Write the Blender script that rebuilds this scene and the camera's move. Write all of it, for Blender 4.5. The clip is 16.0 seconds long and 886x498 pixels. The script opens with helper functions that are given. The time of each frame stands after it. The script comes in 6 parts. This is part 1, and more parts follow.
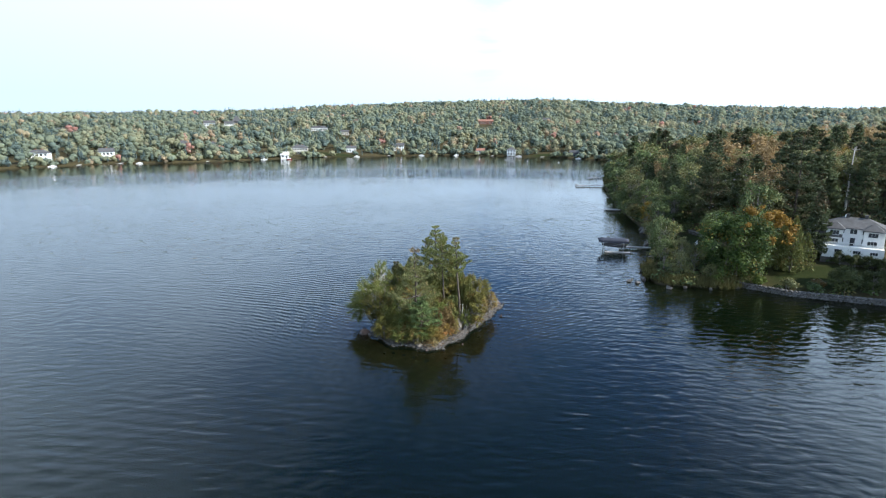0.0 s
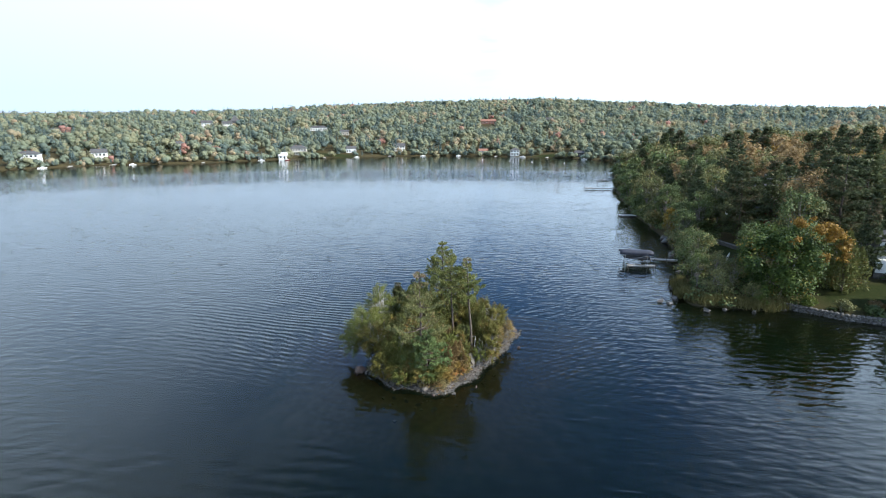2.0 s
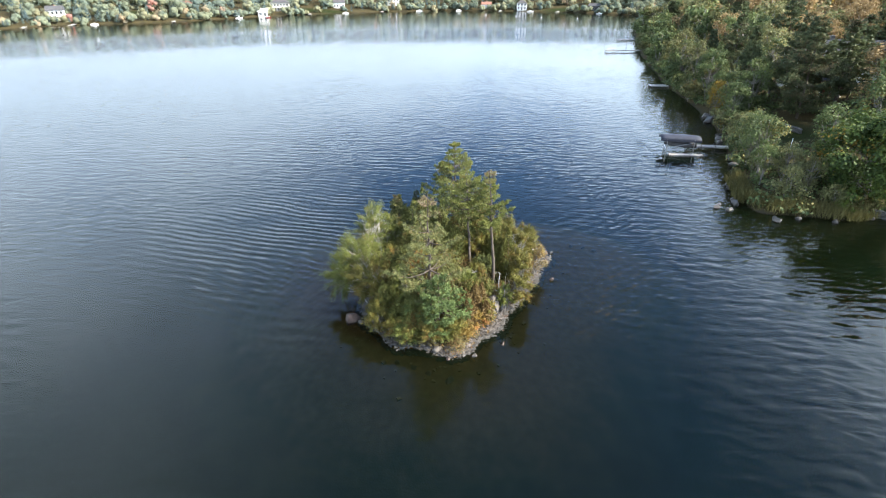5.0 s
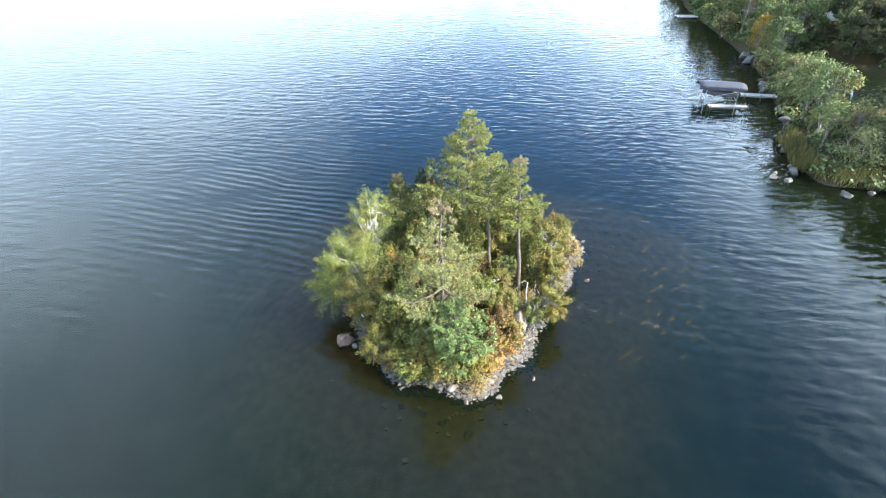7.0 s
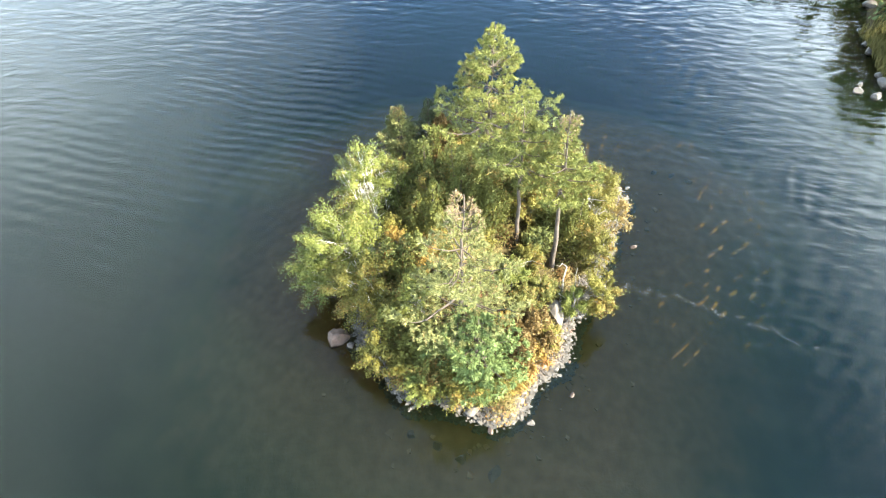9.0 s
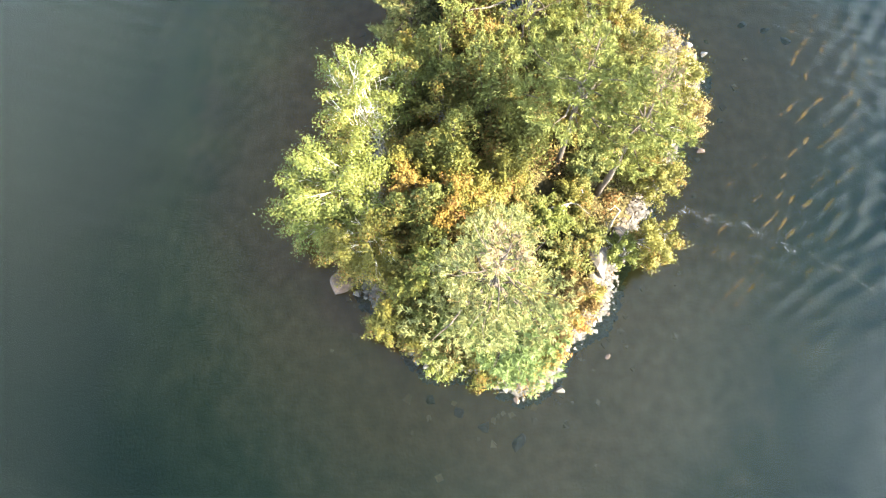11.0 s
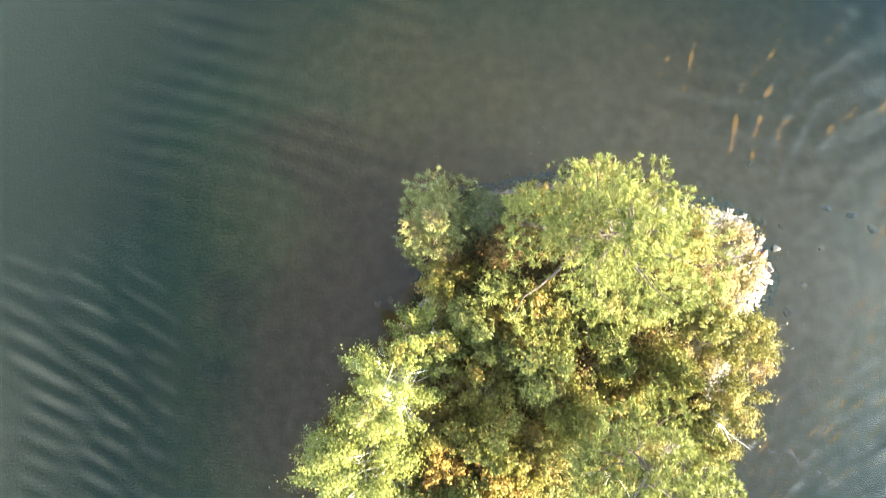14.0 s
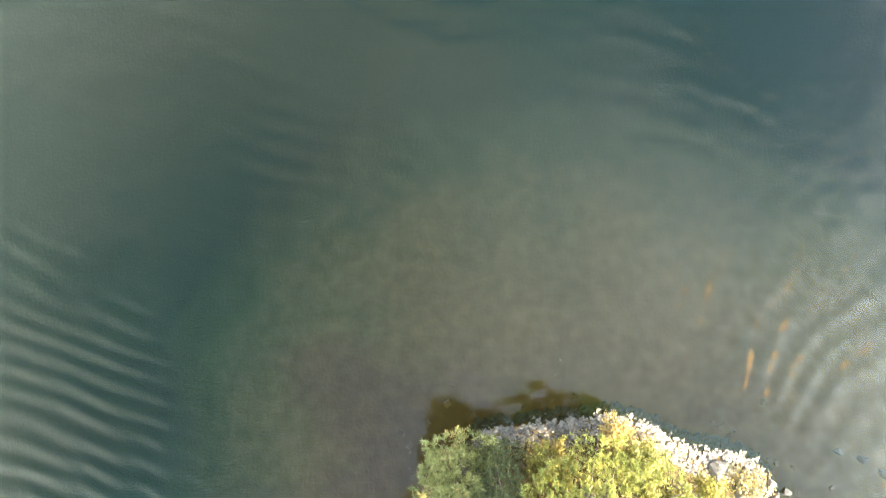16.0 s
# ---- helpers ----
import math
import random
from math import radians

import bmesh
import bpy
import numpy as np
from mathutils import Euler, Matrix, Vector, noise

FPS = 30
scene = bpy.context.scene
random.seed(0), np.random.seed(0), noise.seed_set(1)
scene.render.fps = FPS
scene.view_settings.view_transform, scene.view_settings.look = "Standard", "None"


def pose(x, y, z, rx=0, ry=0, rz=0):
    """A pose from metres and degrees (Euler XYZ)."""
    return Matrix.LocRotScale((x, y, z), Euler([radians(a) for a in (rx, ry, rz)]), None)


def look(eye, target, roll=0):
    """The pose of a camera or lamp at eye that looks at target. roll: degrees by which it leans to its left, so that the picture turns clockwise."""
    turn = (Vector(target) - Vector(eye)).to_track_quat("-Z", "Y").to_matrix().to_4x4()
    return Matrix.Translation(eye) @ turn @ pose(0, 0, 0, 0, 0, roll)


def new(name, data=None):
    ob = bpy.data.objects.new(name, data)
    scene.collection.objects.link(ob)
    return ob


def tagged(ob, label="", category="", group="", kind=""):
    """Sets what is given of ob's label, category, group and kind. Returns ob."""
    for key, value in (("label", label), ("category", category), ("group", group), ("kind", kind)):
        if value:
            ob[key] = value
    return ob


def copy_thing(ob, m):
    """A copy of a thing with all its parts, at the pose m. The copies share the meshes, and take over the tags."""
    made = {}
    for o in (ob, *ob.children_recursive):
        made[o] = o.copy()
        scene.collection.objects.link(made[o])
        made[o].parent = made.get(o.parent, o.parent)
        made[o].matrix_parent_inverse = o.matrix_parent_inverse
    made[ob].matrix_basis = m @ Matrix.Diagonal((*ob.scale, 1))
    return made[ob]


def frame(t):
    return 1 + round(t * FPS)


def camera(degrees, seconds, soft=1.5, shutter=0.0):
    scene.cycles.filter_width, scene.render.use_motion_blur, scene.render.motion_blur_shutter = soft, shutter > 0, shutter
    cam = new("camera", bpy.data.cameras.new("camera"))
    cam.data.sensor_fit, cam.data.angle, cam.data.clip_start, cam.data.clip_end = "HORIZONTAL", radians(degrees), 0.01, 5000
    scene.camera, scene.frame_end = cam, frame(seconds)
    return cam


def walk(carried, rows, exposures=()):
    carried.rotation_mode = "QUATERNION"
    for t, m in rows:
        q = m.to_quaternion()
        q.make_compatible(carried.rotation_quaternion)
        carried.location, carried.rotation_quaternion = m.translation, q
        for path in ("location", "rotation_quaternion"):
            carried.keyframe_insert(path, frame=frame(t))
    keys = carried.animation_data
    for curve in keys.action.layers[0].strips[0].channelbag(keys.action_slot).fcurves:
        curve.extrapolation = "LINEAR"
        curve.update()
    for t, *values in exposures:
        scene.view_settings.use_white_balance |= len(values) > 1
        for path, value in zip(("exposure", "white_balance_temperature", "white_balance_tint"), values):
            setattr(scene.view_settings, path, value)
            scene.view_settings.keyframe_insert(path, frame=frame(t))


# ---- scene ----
cam = camera(76.85, 16.0, 1.15, 0.3)
# t, x, y, z, yaw, pitch, roll
ROUTE = [
    (0, 3.571, 0.863, 28.252, 3.13, -12.74, -0.15),
    (0.5, 3.148, 3.821, 28.246, 3.13, -12.75, -0.13),
    (1, 2.730, 6.790, 28.278, 3.16, -12.74, -0.10),
    (1.5, 2.324, 9.700, 28.331, 3.21, -12.77, -0.10),
    (2, 1.933, 12.563, 28.398, 3.21, -12.78, -0.10),
    (2.5, 1.549, 15.426, 28.458, 3.24, -13.16, -0.07),
    (3, 1.156, 18.325, 28.505, 3.21, -14.34, -0.01),
    (3.5, 0.758, 21.210, 28.512, 3.13, -16.67, 0.11),
    (4, 0.359, 24.150, 28.519, 3.12, -19.82, 0.21),
    (4.5, -0.080, 27.119, 28.511, 3.03, -23.23, 0.29),
    (4.7, -0.252, 28.326, 28.510, 2.97, -24.67, 0.30),
    (6.8, -2.249, 41.086, 28.512, 2.53, -33.08, 0.17),
    (7, -2.431, 42.273, 28.507, 2.51, -33.74, 0.18),
    (7.5, -2.856, 45.226, 28.491, 2.44, -36.08, 0.16),
    (8, -3.286, 48.156, 28.457, 2.33, -39.05, 0.11),
    (8.5, -3.709, 51.147, 28.371, 2.20, -42.81, 0.05),
    (9, -4.129, 54.150, 28.231, 2.16, -47.68, -0.03),
    (9.5, -4.533, 57.112, 28.104, 2.22, -53.63, -0.16),
    (9.7, -4.691, 58.290, 28.061, 2.24, -56.15, -0.22),
    (11.8, -6.329, 72.166, 28.307, 2.05, -84.51, 0.06),
    (12, -6.477, 73.382, 28.301, 2.13, -86.06, 0.08),
    (12.5, -6.862, 76.414, 28.289, 2.34, -88.64, 0.10),
    (13, -7.267, 79.426, 28.265, 2.68, -89.58, 0.06),
    (13.5, -7.706, 82.448, 28.179, 3.03, -89.83, -0.03),
    (14, -8.135, 85.551, 28.123, 3.46, -90.02, -0.07),
    (14.5, -8.588, 88.719, 28.129, 3.76, -90.35, -0.08),
    (15, -9.055, 91.810, 28.170, 4.17, -90.57, -0.06),
    (15.5, -9.498, 94.581, 28.254, 4.69, -90.32, -0.05),
    (16, -9.932, 97.073, 28.415, 5.47, -89.76, -0.03),
]
walk(cam, [(t, pose(x, y, z, 90 + pitch, roll, yaw)) for t, x, y, z, yaw, pitch, roll in ROUTE],
     [(0.0, 1.0, 5850, 7), (3.5, 1.1, 6100, 8), (4.7, 1.6, 6300, 9), (6.8, 2.5, 6080, 6), (8.0, 2.78, 6400, 4), (9.5, 3.1, 7000, 4), (12.0, 3.42, 7300, 7), (14.0, 3.58, 7600, 6), (15.0, 3.8, 7900, 5), (16.0, 4.05, 8500, 5)])

# ---- world and sun ----
SUN_AZ, SUN_EL = radians(106.0), radians(38.0)      # clockwise from +y, above the horizon


def nd(tree, kind, x=0, **inputs):
    """One shader node with its inputs set; a tuple (node, socket) links."""
    n = tree.nodes.new(kind)
    for key, value in inputs.items():
        sock = n.inputs[int(key[1:])] if key[0] == "i" and key[1:].isdigit() else n.inputs[key.replace("_", " ")]
        if isinstance(value, tuple) and len(value) == 2 and not isinstance(value[0], (int, float)):
            tree.links.new(value[0].outputs[value[1]], sock)
        else:
            sock.default_value = value
    return n


def math_node(tree, op, a, b=0.0, clamp=False):
    n = nd(tree, "ShaderNodeMath", i0=a, i1=b)
    n.operation, n.use_clamp = op, clamp
    return n


def mix_col(tree, fac, a, b, mode="MIX"):
    n = tree.nodes.new("ShaderNodeMix")
    n.data_type, n.blend_type = "RGBA", mode
    for sock, value in ((n.inputs[0], fac), (n.inputs[6], a), (n.inputs[7], b)):
        if isinstance(value, tuple) and len(value) == 2 and not isinstance(value[0], (int, float)):
            tree.links.new(value[0].outputs[value[1]], sock)
        else:
            sock.default_value = value if isinstance(value, float) or len(value) == 4 else (*value, 1)
    return n


def ramp(tree, fac, stops, mode="LINEAR"):
    n = nd(tree, "ShaderNodeValToRGB", Fac=fac)
    n.color_ramp.interpolation = mode
    e = n.color_ramp.elements
    while len(e) < len(stops):
        e.new(0.5)
    for k, (p, c) in enumerate(stops):
        e[k].position, e[k].color = p, (*c, 1) if len(c) == 3 else c
    return n


world = bpy.data.worlds.new("sky")
scene.world = world
world.use_nodes = True
wt = world.node_tree
wt.nodes.clear()
sky = nd(wt, "ShaderNodeTexSky")
sky.sky_type, sky.sun_disc = "NISHITA", False
sky.sun_elevation, sky.sun_rotation = SUN_EL, SUN_AZ
sky.air_density, sky.dust_density, sky.ozone_density = 0.80, 0.15, 4.5
wc = nd(wt, "ShaderNodeTexCoord")
wsep = nd(wt, "ShaderNodeSeparateXYZ", Vector=(wc, "Generated"))
lift = math_node(wt, "ADD", (math_node(wt, "MAXIMUM", (wsep, "Z"), 0.0), 0), 0.16)
flat = nd(wt, "ShaderNodeCombineXYZ", X=(math_node(wt, "DIVIDE", (wsep, "X"), (lift, 0)), 0), Y=(math_node(wt, "DIVIDE", (wsep, "Y"), (lift, 0)), 0))
drift = nd(wt, "ShaderNodeMapping", Vector=(flat, 0), Location=(3.1, 1.7, 0))
cl = nd(wt, "ShaderNodeTexNoise", Vector=(drift, 0), Scale=1.1, Detail=7.0, Roughness=0.58, Distortion=0.5)
low = nd(wt, "ShaderNodeMapRange", Value=(wsep, "Z"), From_Min=0.17, From_Max=0.26, To_Min=0.42, To_Max=-0.17)
plan = nd(wt, "ShaderNodeSeparateXYZ", Vector=(flat, 0))
across = math_node(wt, "ABSOLUTE", (math_node(wt, "ADD", (plan, "X"), -0.08), 0))
overhead = nd(wt, "ShaderNodeMapRange", Value=(plan, "Y"), From_Min=0.20, From_Max=0.62, To_Min=0.10, To_Max=-0.14)
overhead.interpolation_type = "SMOOTHSTEP"
sheets = nd(wt, "ShaderNodeMapRange", Value=(across, 0), From_Min=0.0, From_Max=1.0, To_Min=-0.16, To_Max=0.50)   # thin cloud, with a clear bay in the north
heap = math_node(wt, "ADD", (math_node(wt, "ADD", (cl, "Fac"), (low, 0)), 0), (math_node(wt, "MAXIMUM", (sheets, 0), (overhead, 0)), 0))
cover = ramp(wt, (heap, 0), [(0.36, (0, 0, 0)), (0.80, (1, 1, 1))])
side = nd(wt, "ShaderNodeVectorMath", i0=(wc, "Generated"), i1=(math.sin(SUN_AZ), math.cos(SUN_AZ), 0.0))
side.operation = "DOT_PRODUCT"
thin = nd(wt, "ShaderNodeMapRange", Value=(side, "Value"), From_Min=-0.9, From_Max=0.8, To_Min=1.45, To_Max=2.3)   # thin cloud glows towards the sun
thick = nd(wt, "ShaderNodeMapRange", Value=(wsep, "Z"), From_Min=0.34, From_Max=0.90, To_Min=1.0, To_Max=0.46)     # and is thinner overhead
sunward = nd(wt, "ShaderNodeVectorMath", i0=(wc, "Generated"), i1=(math.sin(SUN_AZ) * math.cos(SUN_EL), math.cos(SUN_AZ) * math.cos(SUN_EL), math.sin(SUN_EL)))
sunward.operation = "DOT_PRODUCT"
halo = nd(wt, "ShaderNodeMapRange", Value=(sunward, "Value"), From_Min=0.60, From_Max=0.97, To_Min=1.0, To_Max=2.2)
thin = math_node(wt, "MULTIPLY", (thin, 0), (halo, 0))
haze = nd(wt, "ShaderNodeMapRange", Value=(wsep, "Z"), From_Min=0.04, From_Max=0.36, To_Min=0.72, To_Max=1.0)
glow = math_node(wt, "MULTIPLY", (math_node(wt, "MULTIPLY", (thin, 0), (thick, 0)), 0), (haze, 0))
veil = mix_col(wt, 1.0, (3.4, 4.1, 4.9), (glow, 0), "MULTIPLY")
cloud = mix_col(wt, (cover, 0), (sky, 0), (veil, 2))
bg = nd(wt, "ShaderNodeBackground", Color=(cloud, 2), Strength=0.12)
wt.links.new(bg.outputs[0], nd(wt, "ShaderNodeOutputWorld").inputs[0])

sun_data = bpy.data.lights.new("sun", "SUN")
sun_data.energy, sun_data.angle, sun_data.color = 4.4, radians(0.7), (1.0, 0.90, 0.74)
sun = new("sun", sun_data)
toward = Vector((math.sin(SUN_AZ) * math.cos(SUN_EL), math.cos(SUN_AZ) * math.cos(SUN_EL), math.sin(SUN_EL)))
sun.matrix_world = look(toward * 200, (0, 0, 0))


# ---- materials ----
def material(name):
    m = bpy.data.materials.new(name)
    m.use_nodes = True
    m.node_tree.nodes.clear()
    return m, m.node_tree


def finish(t, shader, socket=0):
    t.links.new(shader.outputs[socket], nd(t, "ShaderNodeOutputMaterial").inputs[0])


def plain(name, a, b, rough=0.7, scale=3.0, metal=0.0, bump=0.3, size=0.01, fine=40.0):
    """A surface between two colours, mottled at two scales, with fine relief."""
    m, t = material(name)
    p = nd(t, "ShaderNodeNewGeometry")
    n1 = nd(t, "ShaderNodeTexNoise", Vector=(p, "Position"), Scale=scale, Detail=5.0, Roughness=0.6)
    n2 = nd(t, "ShaderNodeTexNoise", Vector=(p, "Position"), Scale=fine, Detail=3.0)
    f = math_node(t, "MULTIPLY_ADD", (n2, "Fac"), 0.45)
    t.links.new(math_node(t, "MULTIPLY", (n1, "Fac"), 0.6).outputs[0], f.inputs[2])
    c = ramp(t, (f, 0), [(0.36, a), (0.68, b)])
    bp = nd(t, "ShaderNodeBump", Strength=bump, Distance=size, Height=(f, 0))
    finish(t, nd(t, "ShaderNodeBsdfPrincipled", Base_Color=(c, 0), Roughness=rough, Metallic=metal, Normal=(bp, 0)))
    return m


def foliage(name, dark, mid, light, odd=None, odd_at=0.93, patch=0.9, through_light=0.22):
    """Leaves: colour by leaf, by clump and by tree; some light comes through them."""
    m, t = material(name)
    g = nd(t, "ShaderNodeNewGeometry")
    oi = nd(t, "ShaderNodeObjectInfo")
    n = nd(t, "ShaderNodeTexNoise", Vector=(g, "Position"), Scale=patch, Detail=2.0)
    a = math_node(t, "MULTIPLY_ADD", (g, "Random Per Island"), 0.45)
    b = math_node(t, "MULTIPLY_ADD", (n, "Fac"), 0.85)
    b.inputs[2].default_value = -0.2
    t.links.new(b.outputs[0], a.inputs[2])
    c = math_node(t, "MULTIPLY_ADD", (oi, "Random"), 0.22)
    t.links.new(a.outputs[0], c.inputs[2])
    col = ramp(t, (c, 0), [(0.12, dark), (0.5, mid), (0.9, light)])
    out = (col, 0)
    if odd:
        n3 = nd(t, "ShaderNodeTexNoise", Vector=(g, "Position"), Scale=patch * 0.7, Detail=2.0)
        k = math_node(t, "MULTIPLY_ADD", (g, "Random Per Island"), 0.35)
        t.links.new(n3.outputs[0], k.inputs[2])
        k2 = ramp(t, (k, 0), [(odd_at - 0.12, (0, 0, 0)), (odd_at, (1, 1, 1))])
        out = (mix_col(t, (k2, 0), out, odd), 2)
    d = nd(t, "ShaderNodeBsdfPrincipled", Base_Color=out, Roughness=0.62)
    d.inputs["Specular IOR Level"].default_value = 0.25
    tr = nd(t, "ShaderNodeBsdfTranslucent", Color=out)
    finish(t, nd(t, "ShaderNodeMixShader", i0=through_light, i1=(d, 0), i2=(tr, 0)))
    return m


M_PINE = foliage("pine_needles", (0.055, 0.066, 0.017), (0.123, 0.135, 0.035), (0.202, 0.208, 0.057), (0.260, 0.185, 0.064), 0.98)
M_PINE_BROWN = foliage("browning_needles", (0.127, 0.083, 0.045), (0.210, 0.146, 0.089), (0.267, 0.204, 0.133))
M_PINE_BLUE = foliage("young_pine_needles", (0.052, 0.078, 0.026), (0.112, 0.153, 0.052), (0.186, 0.235, 0.084))
M_PINE_GREY = foliage("grey_green_needles", (0.068, 0.074, 0.028), (0.146, 0.153, 0.055), (0.239, 0.237, 0.090), (0.264, 0.187, 0.081), 0.94)
M_SPRUCE = foliage("spruce_needles", (0.026, 0.035, 0.018), (0.051, 0.064, 0.028), (0.083, 0.095, 0.041))
M_CEDAR = foliage("cedar_sprays", (0.049, 0.054, 0.014), (0.104, 0.108, 0.027), (0.162, 0.158, 0.040), (0.174, 0.113, 0.032), 0.92)
M_CEDAR_DARK = foliage("dark_cedar_sprays", (0.048, 0.057, 0.018), (0.099, 0.110, 0.032), (0.149, 0.158, 0.046), (0.189, 0.131, 0.046), 0.95)
M_BIRCH = foliage("birch_leaves", (0.050, 0.065, 0.013), (0.112, 0.127, 0.029), (0.174, 0.183, 0.042), (0.194, 0.151, 0.042), 0.95)
M_SHRUB = foliage("yellowing_leaves", (0.056, 0.055, 0.012), (0.117, 0.107, 0.022), (0.174, 0.153, 0.031), (0.183, 0.104, 0.028), 0.92)
M_RUST = foliage("rust_leaves", (0.070, 0.051, 0.019), (0.133, 0.086, 0.032), (0.185, 0.127, 0.048))
M_PALE = foliage("pale_dry_leaves", (0.105, 0.078, 0.032), (0.197, 0.138, 0.045), (0.262, 0.187, 0.077))
M_MAPLE = foliage("maple_leaves", (0.012, 0.026, 0.006), (0.042, 0.070, 0.013), (0.100, 0.130, 0.022), (0.219, 0.139, 0.022), 0.99, 0.35, 0.22)
M_FLAME = foliage("orange_maple_leaves", (0.102, 0.062, 0.010), (0.219, 0.124, 0.019), (0.307, 0.190, 0.033), None, 0.9, 0.5, 0.3)
M_GREEN = foliage("green_leaves", (0.030, 0.050, 0.019), (0.075, 0.103, 0.035), (0.139, 0.172, 0.056), (0.185, 0.158, 0.048), 0.95, 0.25, 0.22)
M_OLIVE = foliage("olive_leaves", (0.052, 0.058, 0.025), (0.120, 0.124, 0.048), (0.210, 0.199, 0.074), (0.225, 0.150, 0.048), 0.97, 0.25, 0.22)
M_ORANGE = foliage("autumn_leaves", (0.138, 0.103, 0.048), (0.236, 0.161, 0.072), (0.325, 0.224, 0.097), None, 0.9, 0.25, 0.3)
M_FIR = foliage("dark_fir_needles", (0.030, 0.042, 0.023), (0.065, 0.082, 0.038), (0.111, 0.128, 0.054), (0.140, 0.103, 0.058), 0.90, 0.25, 0.25)
M_GOLD = foliage("golden_leaves", (0.115, 0.082, 0.010), (0.212, 0.139, 0.017), (0.301, 0.196, 0.026))
M_REED = foliage("reed_blades", (0.043, 0.043, 0.015), (0.082, 0.077, 0.024), (0.120, 0.107, 0.039))
M_HEDGE = foliage("clipped_hedge_leaves", (0.022, 0.029, 0.009), (0.047, 0.058, 0.017), (0.082, 0.090, 0.028), None, 0.9, 0.8, 0.2)
M_GRASS = foliage("grass_blades", (0.045, 0.065, 0.010), (0.080, 0.106, 0.015), (0.115, 0.139, 0.022))
M_GOLDEN = foliage("orange_gold_leaves", (0.090, 0.062, 0.016), (0.185, 0.125, 0.030), (0.290, 0.185, 0.045), (0.300, 0.120, 0.040), 0.9)
M_FROTH = plain("lake_froth", (0.06, 0.065, 0.065), (0.13, 0.135, 0.135), 0.8, 3.0, 0, 0.1, 0.002, 30.0)
M_FERN = foliage("undergrowth_leaves", (0.060, 0.054, 0.019), (0.115, 0.092, 0.032), (0.161, 0.126, 0.046), (0.189, 0.101, 0.039), 0.9)


def far_foliage():
    """Distant wood: each tree takes one of many autumn greens, paled and blued to put haze into the colour."""
    m, t = material("hazed_distant_leaves")
    g = nd(t, "ShaderNodeNewGeometry")
    at = nd(t, "ShaderNodeAttribute")
    at.attribute_name = "hue"
    f = math_node(t, "MULTIPLY_ADD", (g, "Random Per Island"), 0.05)
    t.links.new(at.outputs["Fac"], f.inputs[2])
    col = ramp(t, (f, 0), [(0.05, (0.125, 0.165, 0.160)), (0.28, (0.185, 0.222, 0.172)), (0.5, (0.245, 0.268, 0.180)), (0.72, (0.310, 0.298, 0.186)),
                           (0.9, (0.39, 0.305, 0.205)), (1.05, (0.41, 0.23, 0.19))])
    d = nd(t, "ShaderNodeBsdfDiffuse", Color=(col, 0))
    tr = nd(t, "ShaderNodeBsdfTranslucent", Color=(col, 0))
    finish(t, nd(t, "ShaderNodeMixShader", i0=0.5, i1=(d, 0), i2=(tr, 0)))
    return m


M_FAR = far_foliage()
M_BARK = plain("pine_bark", (0.035, 0.027, 0.021), (0.10, 0.078, 0.062), 0.9, 4.0, 0, 0.8, 0.02, 18.0)
M_BIRCHBARK = plain("birch_bark", (0.24, 0.225, 0.20), (0.56, 0.53, 0.49), 0.7, 5.0, 0, 0.3, 0.01, 20.0)
M_DEAD = plain("weathered_wood", (0.20, 0.18, 0.16), (0.44, 0.41, 0.37), 0.85, 4.0, 0, 0.4, 0.01, 25.0)
M_GREYBARK = plain("grey_bark", (0.10, 0.09, 0.08), (0.24, 0.22, 0.20), 0.9, 3.0, 0, 0.6, 0.02, 14.0)
M_ROCK = plain("granite", (0.063, 0.052, 0.048), (0.175, 0.147, 0.130), 0.85, 1.6, 0, 0.7, 0.03, 14.0)
M_PALEROCK = plain("sunlit_pale_rock", (0.050, 0.043, 0.037), (0.140, 0.120, 0.102), 0.85, 1.8, 0, 0.8, 0.04, 9.0)
M_PINKROCK = plain("pink_granite", (0.050, 0.034, 0.027), (0.135, 0.088, 0.068), 0.85, 2.5, 0, 0.6, 0.02, 16.0)
M_DARKROCK = plain("wet_dark_rock", (0.030, 0.027, 0.024), (0.10, 0.088, 0.076), 0.55, 2.5, 0, 0.6, 0.02, 12.0)
M_WALLSTONE = plain("grey_fieldstone", (0.035, 0.033, 0.031), (0.12, 0.113, 0.105), 0.9, 1.5, 0, 0.6, 0.03, 8.0)
M_WHITE = plain("white_paint", (0.60, 0.60, 0.585), (0.74, 0.74, 0.72), 0.55, 1.2, 0, 0.15, 0.004, 30.0)
M_FARWHITE = plain("weathered_pale_paint", (0.70, 0.70, 0.68), (0.84, 0.835, 0.81), 0.65, 0.8, 0, 0.15, 0.004, 30.0)
M_CREAM = plain("cream_paint", (0.50, 0.46, 0.38), (0.62, 0.57, 0.48), 0.6, 0.8, 0, 0.15, 0.004, 30.0)
M_SHINGLE = plain("grey_shingles", (0.040, 0.039, 0.040), (0.092, 0.090, 0.092), 0.85, 0.9, 0, 0.6, 0.02, 9.0)
M_DARKROOF = plain("dark_slate_roof", (0.012, 0.013, 0.016), (0.030, 0.032, 0.038), 0.85, 0.9, 0, 0.5, 0.02, 9.0)
M_REDWALL = plain("dark_red_boards", (0.12, 0.03, 0.022), (0.20, 0.055, 0.04), 0.7, 1.0, 0, 0.4, 0.01, 12.0)
M_BRICK = plain("brown_brick", (0.17, 0.08, 0.055), (0.27, 0.13, 0.09), 0.85, 1.2, 0, 0.5, 0.01, 14.0)
